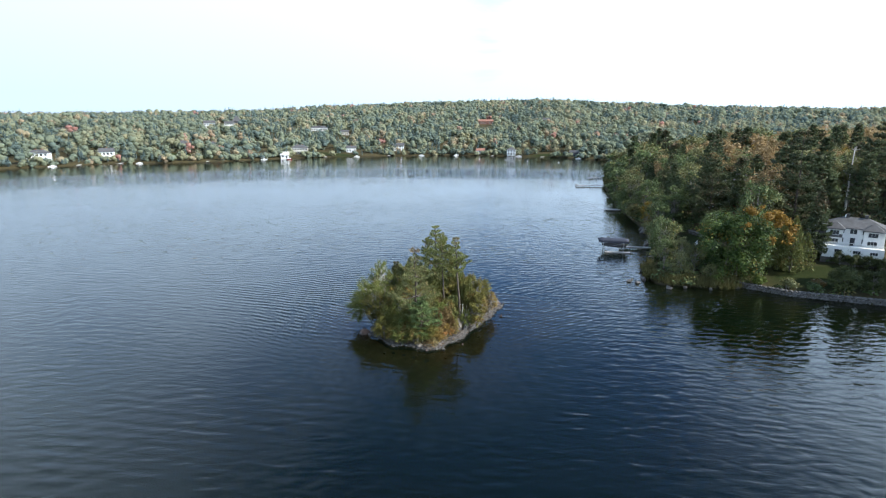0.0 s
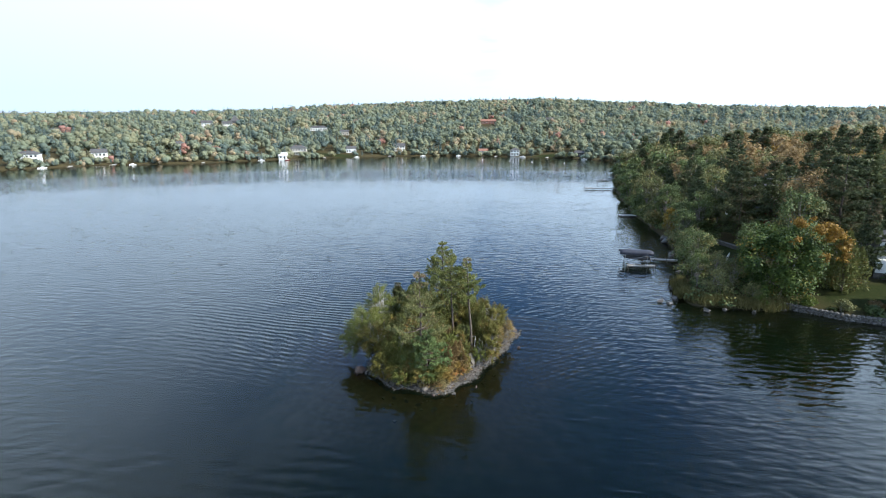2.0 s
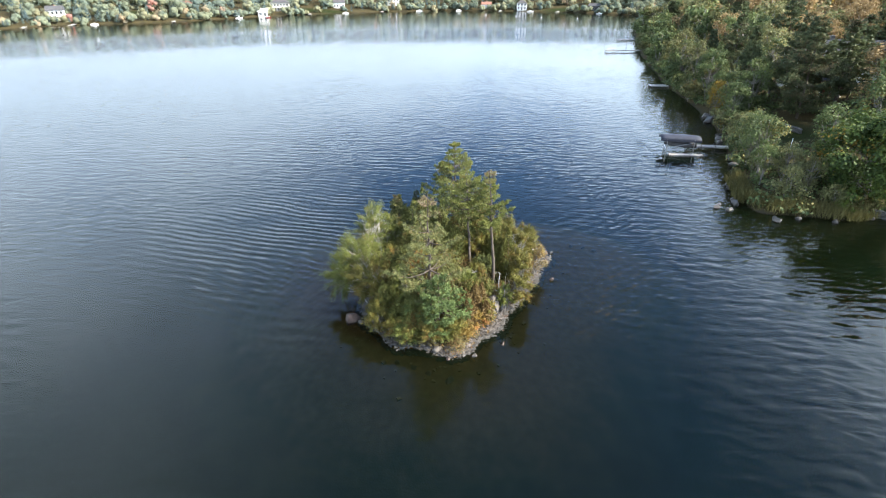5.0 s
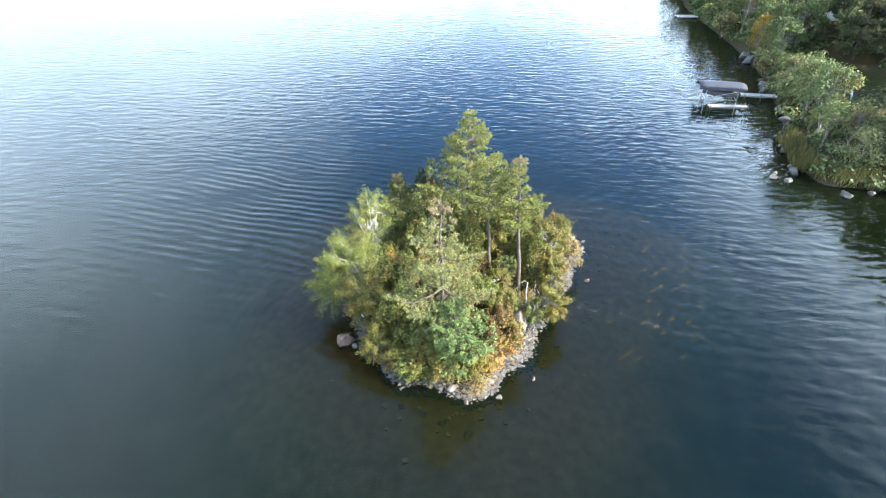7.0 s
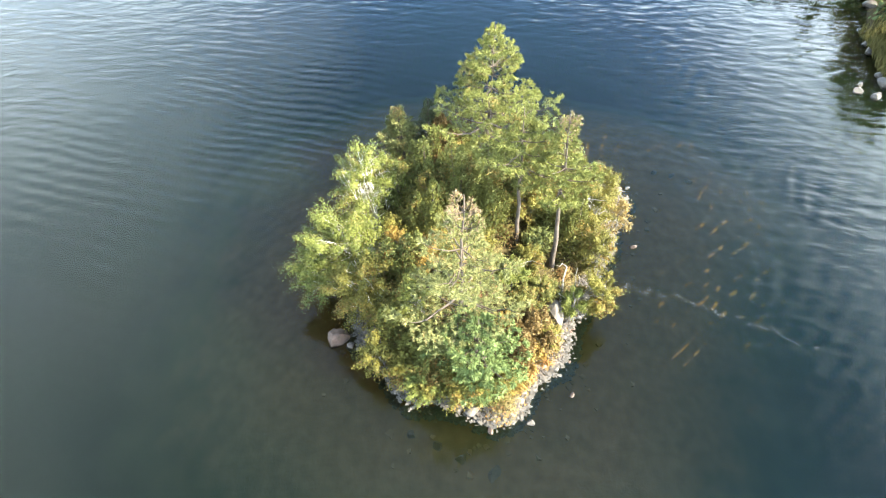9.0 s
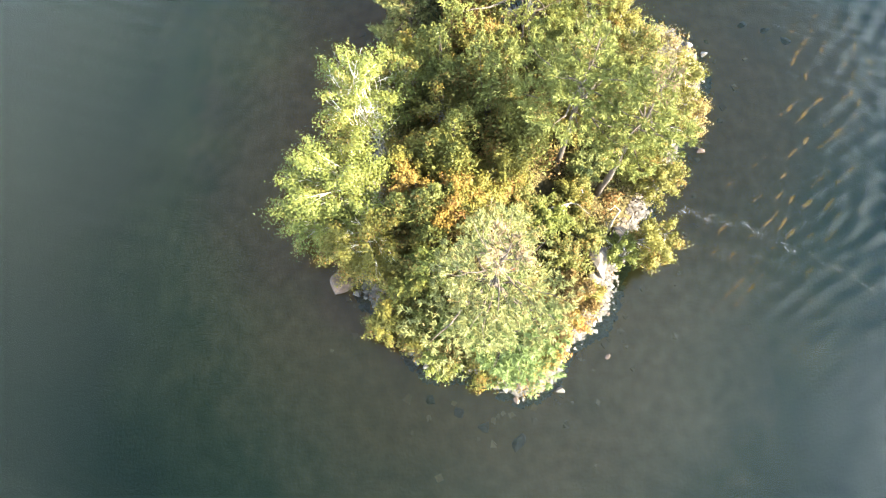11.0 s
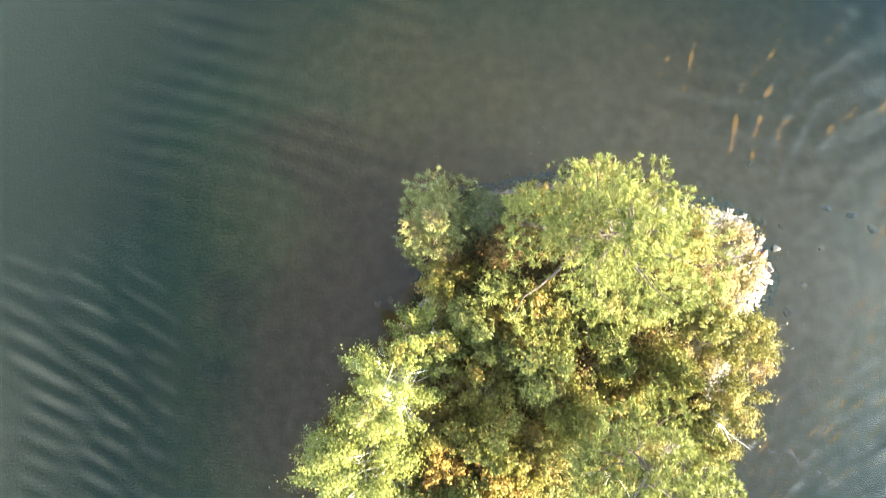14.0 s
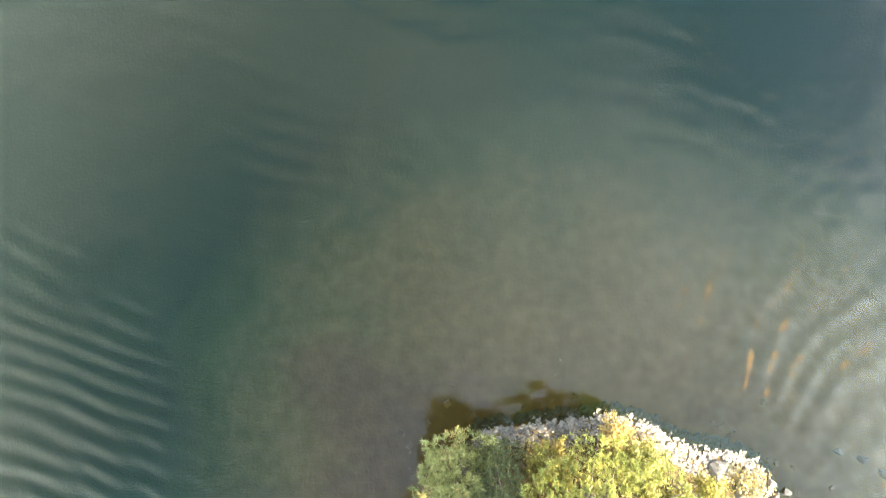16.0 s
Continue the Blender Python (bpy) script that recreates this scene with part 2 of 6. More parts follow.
M_PLANK = plain("weathered_planks", (0.22, 0.20, 0.18), (0.42, 0.39, 0.35), 0.85, 2.2, 0, 0.5, 0.01, 22.0)
M_CANVAS = plain("navy_canvas", (0.014, 0.017, 0.03), (0.028, 0.033, 0.05), 0.8, 1.5, 0, 0.3, 0.01, 30.0)
M_ALU = plain("aluminium_tube", (0.30, 0.31, 0.32), (0.46, 0.47, 0.48), 0.35, 2.0, 0.9, 0.1, 0.003, 30.0)
M_BLACK = plain("black_rubber", (0.015, 0.015, 0.016), (0.035, 0.035, 0.037), 0.6, 2.0, 0, 0.2, 0.004, 30.0)
M_BOATRED = plain("red_gelcoat", (0.30, 0.03, 0.025), (0.42, 0.05, 0.04), 0.3, 2.0, 0, 0.05, 0.002, 30.0)


def glass_material():
    m, t = material("window_glass")
    n = nd(t, "ShaderNodeTexNoise", Scale=0.6)
    c = ramp(t, (n, "Fac"), [(0.3, (0.012, 0.015, 0.018)), (0.7, (0.04, 0.045, 0.05))])
    finish(t, nd(t, "ShaderNodeBsdfPrincipled", Base_Color=(c, 0), Roughness=0.06, IOR=1.5))
    return m


M_GLASS = glass_material()


def water_material():
    m, t = material("lake_water")
    p = nd(t, "ShaderNodeNewGeometry")
    px = nd(t, "ShaderNodeSeparateXYZ", Vector=(p, "Position"))

    def zone(scale, lo, hi, shift=0.0):
        """Patches, soft-edged, from 0 to 1."""
        at = nd(t, "ShaderNodeMapping", Vector=(p, "Position"), Location=(shift, shift * 0.6, 0))
        n = nd(t, "ShaderNodeTexNoise", Vector=(at, 0), Scale=scale, Detail=2.0, Distortion=0.8)
        return ramp(t, (n, "Fac"), [(lo, (0, 0, 0)), (hi, (1, 1, 1))])

    def train(length, turn, bend, detail=0.25, squeeze=1.0, ring=None):
        """Height of a train of ripples: its wave length in metres and the way its crests run."""
        if ring:
            at = nd(t, "ShaderNodeMapping", Vector=(p, "Position"), Location=(-ring[0], -ring[1], 0))
        else:
            at = nd(t, "ShaderNodeMapping", Vector=(p, "Position"), Rotation=(0, 0, radians(-turn)), Scale=(squeeze, 1, 1))
        w = nd(t, "ShaderNodeTexWave", Vector=(at, 0), Scale=0.314 / length, Distortion=bend, Detail=2.0, Detail_Scale=detail)
        w.wave_type = "RINGS" if ring else "BANDS"
        if ring:
            w.rings_direction = "Z"
        else:
            w.bands_direction = "Y"
        return w

    def weigh(n, amount, *masks):
        out = math_node(t, "MULTIPLY", (n, "Fac"), amount)
        for k in masks:
            out = math_node(t, "MULTIPLY", (out, 0), (k, 0))
        return out

    def round(x, y, inner, outer, floor=0.0):
        """1 within inner metres of a place, falling to floor at outer metres."""
        off = nd(t, "ShaderNodeVectorMath", i0=(p, "Position"), i1=(x, y, 0.0))
        off.operation = "DISTANCE"
        return nd(t, "ShaderNodeMapRange", Value=(off, "Value"), From_Min=inner, From_Max=outer, To_Min=1.0, To_Max=floor)

    west = round(-24.0, 90.0, 7.0, 22.0, 0.16)
    west_low = round(-22.0, 78.0, 4.0, 12.0, 0.12)
    east = round(20.0, 96.0, 12.0, 34.0, 0.10)
    east_low = round(17.0, 76.0, 4.0, 13.0, 0.12)
    ring_in = nd(t, "ShaderNodeMapRange", Value=(round(-8.5, 73.5, 4.0, 8.0), 0), To_Min=1.0, To_Max=0.0)
    south_west = nd(t, "ShaderNodeMapRange", Value=(px, "X"), From_Min=-9.0, From_Max=-13.0)
    gust = zone(0.022, 0.36, 0.62)
    calm = nd(t, "ShaderNodeMapRange", Value=(gust, 0), To_Min=0.75, To_Max=1.05)
    heights = [weigh(train(1.15, -14, 7.0, 0.35), 0.038, west, zone(0.090, 0.22, 0.50)),
               weigh(train(0.95, -32, 4.0, 0.30), 0.022, west_low, zone(0.110, 0.24, 0.52, 40)),
               weigh(train(1.45, 48, 12.0, 0.5), 0.024, east, zone(0.090, 0.34, 0.64, 90)),
               weigh(train(0.9, 32, 5.0, 0.35), 0.015, east_low, zone(0.100, 0.32, 0.58, 140)),
               weigh(train(1.7, -6, 6.0, 0.20), 0.020, zone(0.040, 0.46, 0.66, 200)),
               weigh(train(0.8, 0, 2.6, 0.5, ring=(-8.5, 73.5)), 0.007, ring_in, round(-8.5, 73.5, 12.0, 17.0), south_west)]
    chop_map = nd(t, "ShaderNodeMapping", Vector=(p, "Position"), Rotation=(0, 0, radians(-30)), Scale=(0.45, 1.0, 1))
    chop = nd(t, "ShaderNodeTexNoise", Vector=(chop_map, 0), Scale=1.1, Detail=1.2, Roughness=0.42, Distortion=0.5)
    lee = nd(t, "ShaderNodeMapRange", Value=(round(-10.0, 80.0, 20.0, 42.0), 0), To_Min=1.0, To_Max=0.22)      # the island keeps the breeze off its west side
    heights.append(weigh(chop, 0.110, calm, lee))
    fine_map = nd(t, "ShaderNodeMapping", Vector=(p, "Position"), Rotation=(0, 0, radians(-50)), Scale=(0.4, 1.0, 1))
    fine = nd(t, "ShaderNodeTexNoise", Vector=(fine_map, 0), Scale=2.6, Detail=1.0, Roughness=0.4, Distortion=0.3)
    heights.append(weigh(fine, 0.030, round(22.0, 86.0, 9.0, 24.0)))      # small ripples off the sunny side
    swell_map = nd(t, "ShaderNodeMapping", Vector=(p, "Position"), Rotation=(0, 0, radians(-8)), Scale=(0.30, 1.0, 1))
    swell = nd(t, "ShaderNodeTexNoise", Vector=(swell_map, 0), Scale=0.8, Detail=0.5, Roughness=0.4, Distortion=0.5)
    heights.append(weigh(swell, 0.045, calm, lee))
    total = heights[0]
    for k in heights[1:]:
        total = math_node(t, "ADD", (total, 0), (k, 0))
    far = nd(t, "ShaderNodeMapRange", Value=(px, "Y"), From_Min=100.0, From_Max=230.0, To_Min=1.0, To_Max=0.36)
    out = nd(t, "ShaderNodeVectorMath", i0=(p, "Position"))
    out.operation = "LENGTH"
    streak_in = nd(t, "ShaderNodeMapRange", Value=(out, "Value"), From_Min=285.0, From_Max=310.0)
    streak_out = nd(t, "ShaderNodeMapRange", Value=(out, "Value"), From_Min=335.0, From_Max=365.0, To_Min=1.0, To_Max=0.0)
    streak = math_node(t, "MULTIPLY", (streak_in, 0), (streak_out, 0))
    ruffle = math_node(t, "MULTIPLY_ADD", (streak, 0), 1.6)       # a breeze runs along the far shore
    t.links.new(far.outputs[0], ruffle.inputs[2])
    h = math_node(t, "MULTIPLY", (total, 0), (ruffle, 0))
    bp = nd(t, "ShaderNodeBump", Strength=1.0, Distance=1.0, Height=(h, 0))
    fr = nd(t, "ShaderNodeFresnel", IOR=1.33, Normal=(bp, 0))
    gl = nd(t, "ShaderNodeBsdfGlossy", Color=(1, 1, 1, 1), Roughness=0.02, Normal=(bp, 0))
    murk = nd(t, "ShaderNodeTexNoise", Vector=(p, "Position"), Scale=0.05, Detail=3.0)
    mc = ramp(t, (murk, "Fac"), [(0.35, (0.0018, 0.0072, 0.0034)), (0.65, (0.0046, 0.0074, 0.0028))])
    body = nd(t, "ShaderNodeBsdfDiffuse", Color=(mc, 0))
    clear = nd(t, "ShaderNodeBsdfTransparent", Color=(0.82, 0.79, 0.58, 1))
    inner = nd(t, "ShaderNodeMixShader", i0=0.30, i1=(clear, 0), i2=(body, 0))
    finish(t, nd(t, "ShaderNodeMixShader", i0=(fr, 0), i1=(inner, 0), i2=(gl, 0)))
    return m


M_WATER = water_material()


def ground_material():
    m, t = material("earth_and_lake_bed")
    p = nd(t, "ShaderNodeNewGeometry")
    z = nd(t, "ShaderNodeSeparateXYZ", Vector=(p, "Position"))
    n1 = nd(t, "ShaderNodeTexNoise", Vector=(p, "Position"), Scale=0.35, Detail=6.0, Roughness=0.6)
    n2 = nd(t, "ShaderNodeTexNoise", Vector=(p, "Position"), Scale=6.0, Detail=4.0)
    peb = nd(t, "ShaderNodeTexNoise", Vector=(p, "Position"), Scale=1.4, Detail=5.0)
    floor_c = ramp(t, (n2, "Fac"), [(0.3, (0.030, 0.026, 0.013)), (0.6, (0.065, 0.052, 0.025)), (0.8, (0.075, 0.075, 0.028))])
    # grass green, darkened to hold the tree shade on the house lawn
    shaded_lawn_c = ramp(t, (n2, "Fac"), [(0.3, (0.010, 0.017, 0.004)), (0.5, (0.018, 0.026, 0.006)), (0.7, (0.034, 0.030, 0.010))])
    lawn = nd(t, "ShaderNodeAttribute")
    lawn.attribute_name = "lawn"
    bare = nd(t, "ShaderNodeAttribute")
    bare.attribute_name = "needle_bed"
    bare_c = ramp(t, (n2, "Fac"), [(0.3, (0.045, 0.020, 0.011)), (0.7, (0.090, 0.042, 0.023))])
    floor_m = mix_col(t, (bare, "Fac"), (floor_c, 0), (bare_c, 0))
    land = mix_col(t, (lawn, "Fac"), (floor_m, 2), (shaded_lawn_c, 0))
    sand = ramp(t, (peb, "Fac"), [(0.3, (0.135, 0.080, 0.038)), (0.5, (0.160, 0.098, 0.049)), (0.7, (0.185, 0.116, 0.062))])
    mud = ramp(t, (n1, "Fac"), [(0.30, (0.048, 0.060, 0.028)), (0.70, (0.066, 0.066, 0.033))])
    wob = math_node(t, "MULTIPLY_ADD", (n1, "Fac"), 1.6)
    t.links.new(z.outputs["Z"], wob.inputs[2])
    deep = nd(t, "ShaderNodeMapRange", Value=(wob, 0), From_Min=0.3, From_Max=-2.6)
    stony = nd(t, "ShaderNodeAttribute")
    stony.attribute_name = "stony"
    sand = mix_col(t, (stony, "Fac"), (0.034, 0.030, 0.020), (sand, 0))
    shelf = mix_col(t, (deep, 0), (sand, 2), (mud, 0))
    # light lost in deep water is put into the bed colour, near black
    depth_dark = nd(t, "ShaderNodeMapRange", Value=(wob, 0), From_Min=-0.8, From_Max=-3.9)
    bed = mix_col(t, (depth_dark, 0), (shelf, 2), (0.002, 0.005, 0.004))
    above = nd(t, "ShaderNodeMapRange", Value=(wob, 0), From_Min=0.75, From_Max=1.05)
    col = mix_col(t, (above, 0), (bed, 2), (land, 2))
    bp = nd(t, "ShaderNodeBump", Strength=0.35, Distance=0.05, Height=(n2, "Fac"))
    finish(t, nd(t, "ShaderNodeBsdfPrincipled", Base_Color=(col, 2), Roughness=0.95, Specular_IOR_Level=0.08, Normal=(bp, 0)))
    return m


M_GROUND = ground_material()


# ---- mesh tools ----
class Geo:
    """Collects vertices and faces (triangles or quads) for one mesh."""

    def __init__(self):
        self.v, self.f, self.n = [], [], 0

    def add(self, v, f):
        v = np.asarray(v, float).reshape(-1, 3)
        self.f += [np.asarray(q, int).reshape(len(q), -1) + self.n for q in (f if isinstance(f, list) and len(f) and isinstance(f[0], np.ndarray) else [f]) if len(q)]
        self.v.append(v)
        self.n += len(v)
        return self

    def tube(self, pts, radii, sides=6, cap=True):
        pts, k = np.asarray(pts, float), len(pts)
        d = np.gradient(pts, axis=0)
        d /= np.linalg.norm(d, axis=1)[:, None] + 1e-9
        ref = np.where(np.abs(d[:, 2:3]) > 0.9, [[1.0, 0, 0]], [[0, 0, 1.0]])
        u = np.cross(d, ref)
        u /= np.linalg.norm(u, axis=1)[:, None] + 1e-9
        w = np.cross(d, u)
        a = np.arange(sides) * 2 * math.pi / sides
        ring = pts[:, None] + np.asarray(radii, float)[:, None, None] * (np.cos(a)[None, :, None] * u[:, None] + np.sin(a)[None, :, None] * w[:, None])
        i, j = np.meshgrid(np.arange(k - 1), np.arange(sides), indexing="ij")
        j2 = (j + 1) % sides
        quads = np.stack([i * sides + j, i * sides + j2, (i + 1) * sides + j2, (i + 1) * sides + j], -1).reshape(-1, 4)
        self.add(ring.reshape(-1, 3), quads)
        if cap:
            n0 = self.n - k * sides
            self.f.append(np.array([[n0 + (k - 1) * sides, n0 + (k - 1) * sides + q, n0 + (k - 1) * sides + q + 1] for q in range(1, sides - 1)]))
        return self

    def box(self, lo, hi, m=None):
        x0, y0, z0 = lo
        x1, y1, z1 = hi
        v = np.array([(x0, y0, z0), (x1, y0, z0), (x1, y1, z0), (x0, y1, z0), (x0, y0, z1), (x1, y0, z1), (x1, y1, z1), (x0, y1, z1)], float)
        if m is not None:
            v = np.array([m @ Vector(q) for q in v])
        return self.add(v, np.array([(0, 3, 2, 1), (4, 5, 6, 7), (0, 1, 5, 4), (1, 2, 6, 5), (2, 3, 7, 6), (3, 0, 4, 7)]))

    def mesh(self, name, mat=None, smooth=False):
        me = bpy.data.meshes.new(name)
        v = np.concatenate(self.v)
        quads = [f for f in self.f if f.shape[1] == 4]
        tris = [f for f in self.f if f.shape[1] == 3]
        loops, starts, total = [], [], 0
        for group, k in ((quads, 4), (tris, 3)):
            if group:
                f = np.concatenate(group)
                loops.append(f.ravel())
                starts.append(total + np.arange(len(f)) * k)
                total += len(f) * k
        loops, starts = np.concatenate(loops), np.concatenate(starts)
        me.vertices.add(len(v))
        me.vertices.foreach_set("co", v.ravel().astype(np.float32))
        me.loops.add(len(loops))
        me.loops.foreach_set("vertex_index", loops.astype(np.int32))
        me.polygons.add(len(starts))
        me.polygons.foreach_set("loop_start", starts.astype(np.int32))
        me.polygons.foreach_set("use_smooth", np.full(len(starts), bool(smooth)))
        me.update(calc_edges=True)
        if mat:
            me.materials.append(mat)
        return me


def unit(a):
    return a / (np.linalg.norm(a, axis=-1, keepdims=True) + 1e-9)


def leaves(geo, centre, normal, length, width, rng, along=None):
    """A diamond leaf or spray at each centre; along: the way it points."""
    n = len(centre)
    if n == 0:
        return
    normal = unit(normal)
    t = rng.normal(size=(n, 3)) if along is None else np.asarray(along, float)
    t = unit(t - (t * normal).sum(1, keepdims=True) * normal)
    b = np.cross(normal, t)
    length = np.broadcast_to(np.asarray(length, float), (n,))[:, None] * rng.uniform(0.7, 1.3, (n, 1))
    width = np.broadcast_to(np.asarray(width, float), (n,))[:, None] * rng.uniform(0.7, 1.3, (n, 1))
    v = np.stack([centre - t * length / 2, centre + b * width / 2 + t * length * 0.08, centre + t * length / 2, centre - b * width / 2 + t * length * 0.08], 1)
    geo.add(v.reshape(-1, 3), np.arange(n * 4).reshape(-1, 4))


def part(name, data, mat=None, parent=None, label="", smooth=False):
    """Links a Geo or a mesh as ONE object under a thing or a part."""
    me = data.mesh(name, mat, smooth) if isinstance(data, Geo) else data
    ob = new(name, me)
    if parent is not None:
        ob.parent = parent
    if label:
        tagged(ob, label)
    return ob


def thing(name, m, label, category, group="", kind=""):
    ob = new(name)
    ob.matrix_basis = m
    return tagged(ob, label, category, group, kind)


# ---- the lie of the land ----
ISLAND = np.array([(-9.6, 71.4), (-7.7, 70.0), (-6.0, 68.4), (-4.1, 67.6), (-2.0, 67.4), (-0.2, 68.2), (1.6, 70.1), (2.7, 72.2), (4.0, 75.4), (5.3, 78.0), (7.0, 81.5),
                   (8.2, 85.0), (7.0, 87.6), (4.0, 88.4), (1.6, 89.3), (-1.0, 89.5), (-3.5, 89.0), (-7.0, 88.2), (-8.6, 86.0), (-8.9, 82.5), (-10.0, 79.0), (-10.3, 75.0)])
LAKE = np.array([(-310, 250), (-284, 327), (-266, 351), (-246, 376), (-211, 387), (-179, 408), (-149, 444), (-110, 471), (-65, 492), (-16, 505), (34, 494), (79, 474), (110, 441),
                 (118, 412), (104, 385), (84, 352), (72, 300), (63, 258), (57, 225), (51.5, 184), (49.5, 150), (46.5, 138), (44, 129), (42, 120), (38.3, 113), (37, 106), (35.6, 101.8),
                 (38, 98.8), (42.6, 97.6), (46.5, 96.5), (51, 98.4), (57, 93.6), (63, 91.4), (70, 89.2), (90, 80), (130, 60), (190, 20), (200, -80), (120, -220), (-60, -260), (-220, -200),
                 (-300, -40), (-330, 120)], float)


def signed_distance(p, poly):
    """Distance of the points p to the outline, positive inside."""
    a, b = poly, np.roll(poly, -1, 0)
    best = np.full(len(p), 1e18)
    inside = np.zeros(len(p), bool)
    for (ax, ay), (bx, by) in zip(a, b):
        ex, ey = bx - ax, by - ay
        wx, wy = p[:, 0] - ax, p[:, 1] - ay
        k = np.clip((wx * ex + wy * ey) / (ex * ex + ey * ey), 0, 1)
        best = np.minimum(best, (wx - ex * k) ** 2 + (wy - ey * k) ** 2)
        cross = ((ay > p[:, 1]) != (by > p[:, 1])) & (p[:, 0] < ex * (p[:, 1] - ay) / (ey if ey else 1e-9) + ax)
        inside ^= cross
    return np.where(inside, 1, -1) * np.sqrt(best)


def smooth_step(x, a, b):
    t = np.clip((x - a) / (b - a), 0, 1)
    return t * t * (3 - 2 * t)


def wavy(x, y, s, seed):
    """Cheap rolling noise, about -1 to 1, with features of s metres."""
    r = np.random.default_rng(seed)
    total = np.zeros_like(x)
    for k in range(6):
        a, ph, q = r.uniform(0, 6.28), r.uniform(0, 6.28), s * r.uniform(0.6, 1.6)
        total = total + np.sin((x * math.cos(a) + y * math.sin(a)) * 6.28 / q + ph)
    return total / 3.4


def island_height(x, y):
    s = signed_distance(np.stack([x, y], 1), ISLAND)
    s = s + 0.35 * wavy(x, y, 4.0, 3) * (s > -3)
    up = 0.55 * smooth_step(s, -0.2, 1.6) + 1.3 * smooth_step(s, 1.2, 4.0) + 1.3 * smooth_step(s, 3.0, 8.5)
    down = -0.06 - 0.17 * np.clip(-s, 0, 8) - 1.8 * smooth_step(-s, 3.5 + 4 * smooth_step(y, 78, 92), 15 + 8 * smooth_step(y, 78, 92)) - 4.5 * smooth_step(-s, 8, 30)
    return np.where(s > 0, up + 0.12 * wavy(x, y, 1.7, 5) * smooth_step(s, 0.5, 2), down) - 0.02, s


def land_height(x, y):
    x, y = np.asarray(x, float), np.asarray(y, float)
    s = -signed_distance(np.stack([x, y], 1), LAKE)
    az = np.degrees(np.arctan2(x - 3.5, np.maximum(y, 1)))
    ridge = np.interp(az, [-50, -38, -20, -4, 8, 25, 45], [25, 29, 38, 66, 70, 48, 28])
    run = np.interp(az, [-50, -38, -20, -4, 8, 25, 45], [430, 480, 620, 950, 1000, 900, 500])
    k = np.clip(s / run, 0, 1)
    hill = 0.6 + ridge * (1 - (1 - k) ** 1.8) * (1 + 0.06 * wavy(x, y, 260, 9)) + 1.5 * wavy(x, y, 70, 10) * smooth_step(s, 20, 120)
    near = 0.5 + 13.5 * (1 - np.exp(-np.clip(s, 0, 400) / 85.0)) + 0.5 * wavy(x, y, 25, 12) * smooth_step(s, 8, 40)
    w = smooth_step(y, 330, 520) + smooth_step(-x, -20, 60)
    w = np.clip(w, 0, 1)
    up = near * (1 - w) + hill * w
    shelf = -0.05 - 0.5 * np.clip(-s, 0, 6) - 4.0 * smooth_step(-s, 4, 24)
    h = np.where(s > 0, up * smooth_step(s, -0.1, 0.8) - 0.03, shelf)
    ih, isd = island_height(x, y)
    return np.where(isd > -40, np.maximum(h, ih), h)


def height_at(x, y):
    return float(land_height(np.array([x]), np.array([y]))[0])


def axis(dense_lo, dense_hi, dense, mid_lo, mid_hi, mid, far_lo, far_hi, far):
    a = np.arange(dense_lo, dense_hi + 1e-6, dense)
    b = np.concatenate([np.arange(mid_lo, dense_lo, mid), np.arange(dense_hi + mid, mid_hi + 1e-6, mid)])
    c = np.concatenate([np.linspace(far_lo, mid_lo - mid, far), np.linspace(mid_hi + mid, far_hi, far)])
    return np.unique(np.concatenate([a, b, c]).round(3))


def lawn_mask(x, y):
    m = smooth_step(6.0 - np.hypot((x - 56) / 1.2, (y - 133) / 1.4), 0, 2)
    m = np.maximum(m, smooth_step(9.0 - np.hypot((x - 66) / 1.5, (y - 100) / 0.8), 0, 3))
    m = np.maximum(m, smooth_step(40.0 - np.hypot((x - 60) / 1.6, y - 1080), 0, 8))
    m = np.maximum(m, smooth_step(14.0 - np.hypot((x + 222) / 2.4, y - 415), 0, 4))
    m = np.maximum(m, smooth_step(9.0 - np.hypot((x + 118) / 3.0, y - 478), 0, 4))
    m = np.maximum(m, smooth_step(9.0 - np.hypot((x - 70) / 2.6, y - 488), 0, 4))
    return m


def build_ground():
    xs = axis(-16, 14, 0.4, -340, 200, 4.0, -4300, 4300, 36)
    ys = axis(62, 96, 0.4, -280, 620, 4.0, -3000, 4600, 36)
    X, Y = np.meshgrid(xs, ys)
    Z = land_height(X.ravel(), Y.ravel())
    v = np.stack([X.ravel(), Y.ravel(), Z], 1)
    nx, ny = len(xs), len(ys)
    i, j = np.meshgrid(np.arange(ny - 1), np.arange(nx - 1), indexing="ij")
    q = np.stack([i * nx + j, i * nx + j + 1, (i + 1) * nx + j + 1, (i + 1) * nx + j], -1).reshape(-1, 4)
    g = Geo()
    g.add(v, q)
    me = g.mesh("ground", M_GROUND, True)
    at = me.attributes.new("lawn", "FLOAT", "POINT")
    at.data.foreach_set("value", lawn_mask(v[:, 0], v[:, 1]).astype(np.float32))
    at2 = me.attributes.new("needle_bed", "FLOAT", "POINT")
    at2.data.foreach_set("value", smooth_step(1.9 - np.hypot(v[:, 0] + 2.4, v[:, 1] - 73.4), 0.5, 1.1).astype(np.float32))
    at3 = me.attributes.new("stony", "FLOAT", "POINT")
    at3.data.foreach_set("value", smooth_step(-np.hypot(v[:, 0] + 1.5, v[:, 1] - 78), -45, -28).astype(np.float32))
    ob = new("ground", me)
    return tagged(ob, "brown forest soil, lawns and stony lake bed", "ground", "", "structure")


ground = build_ground()

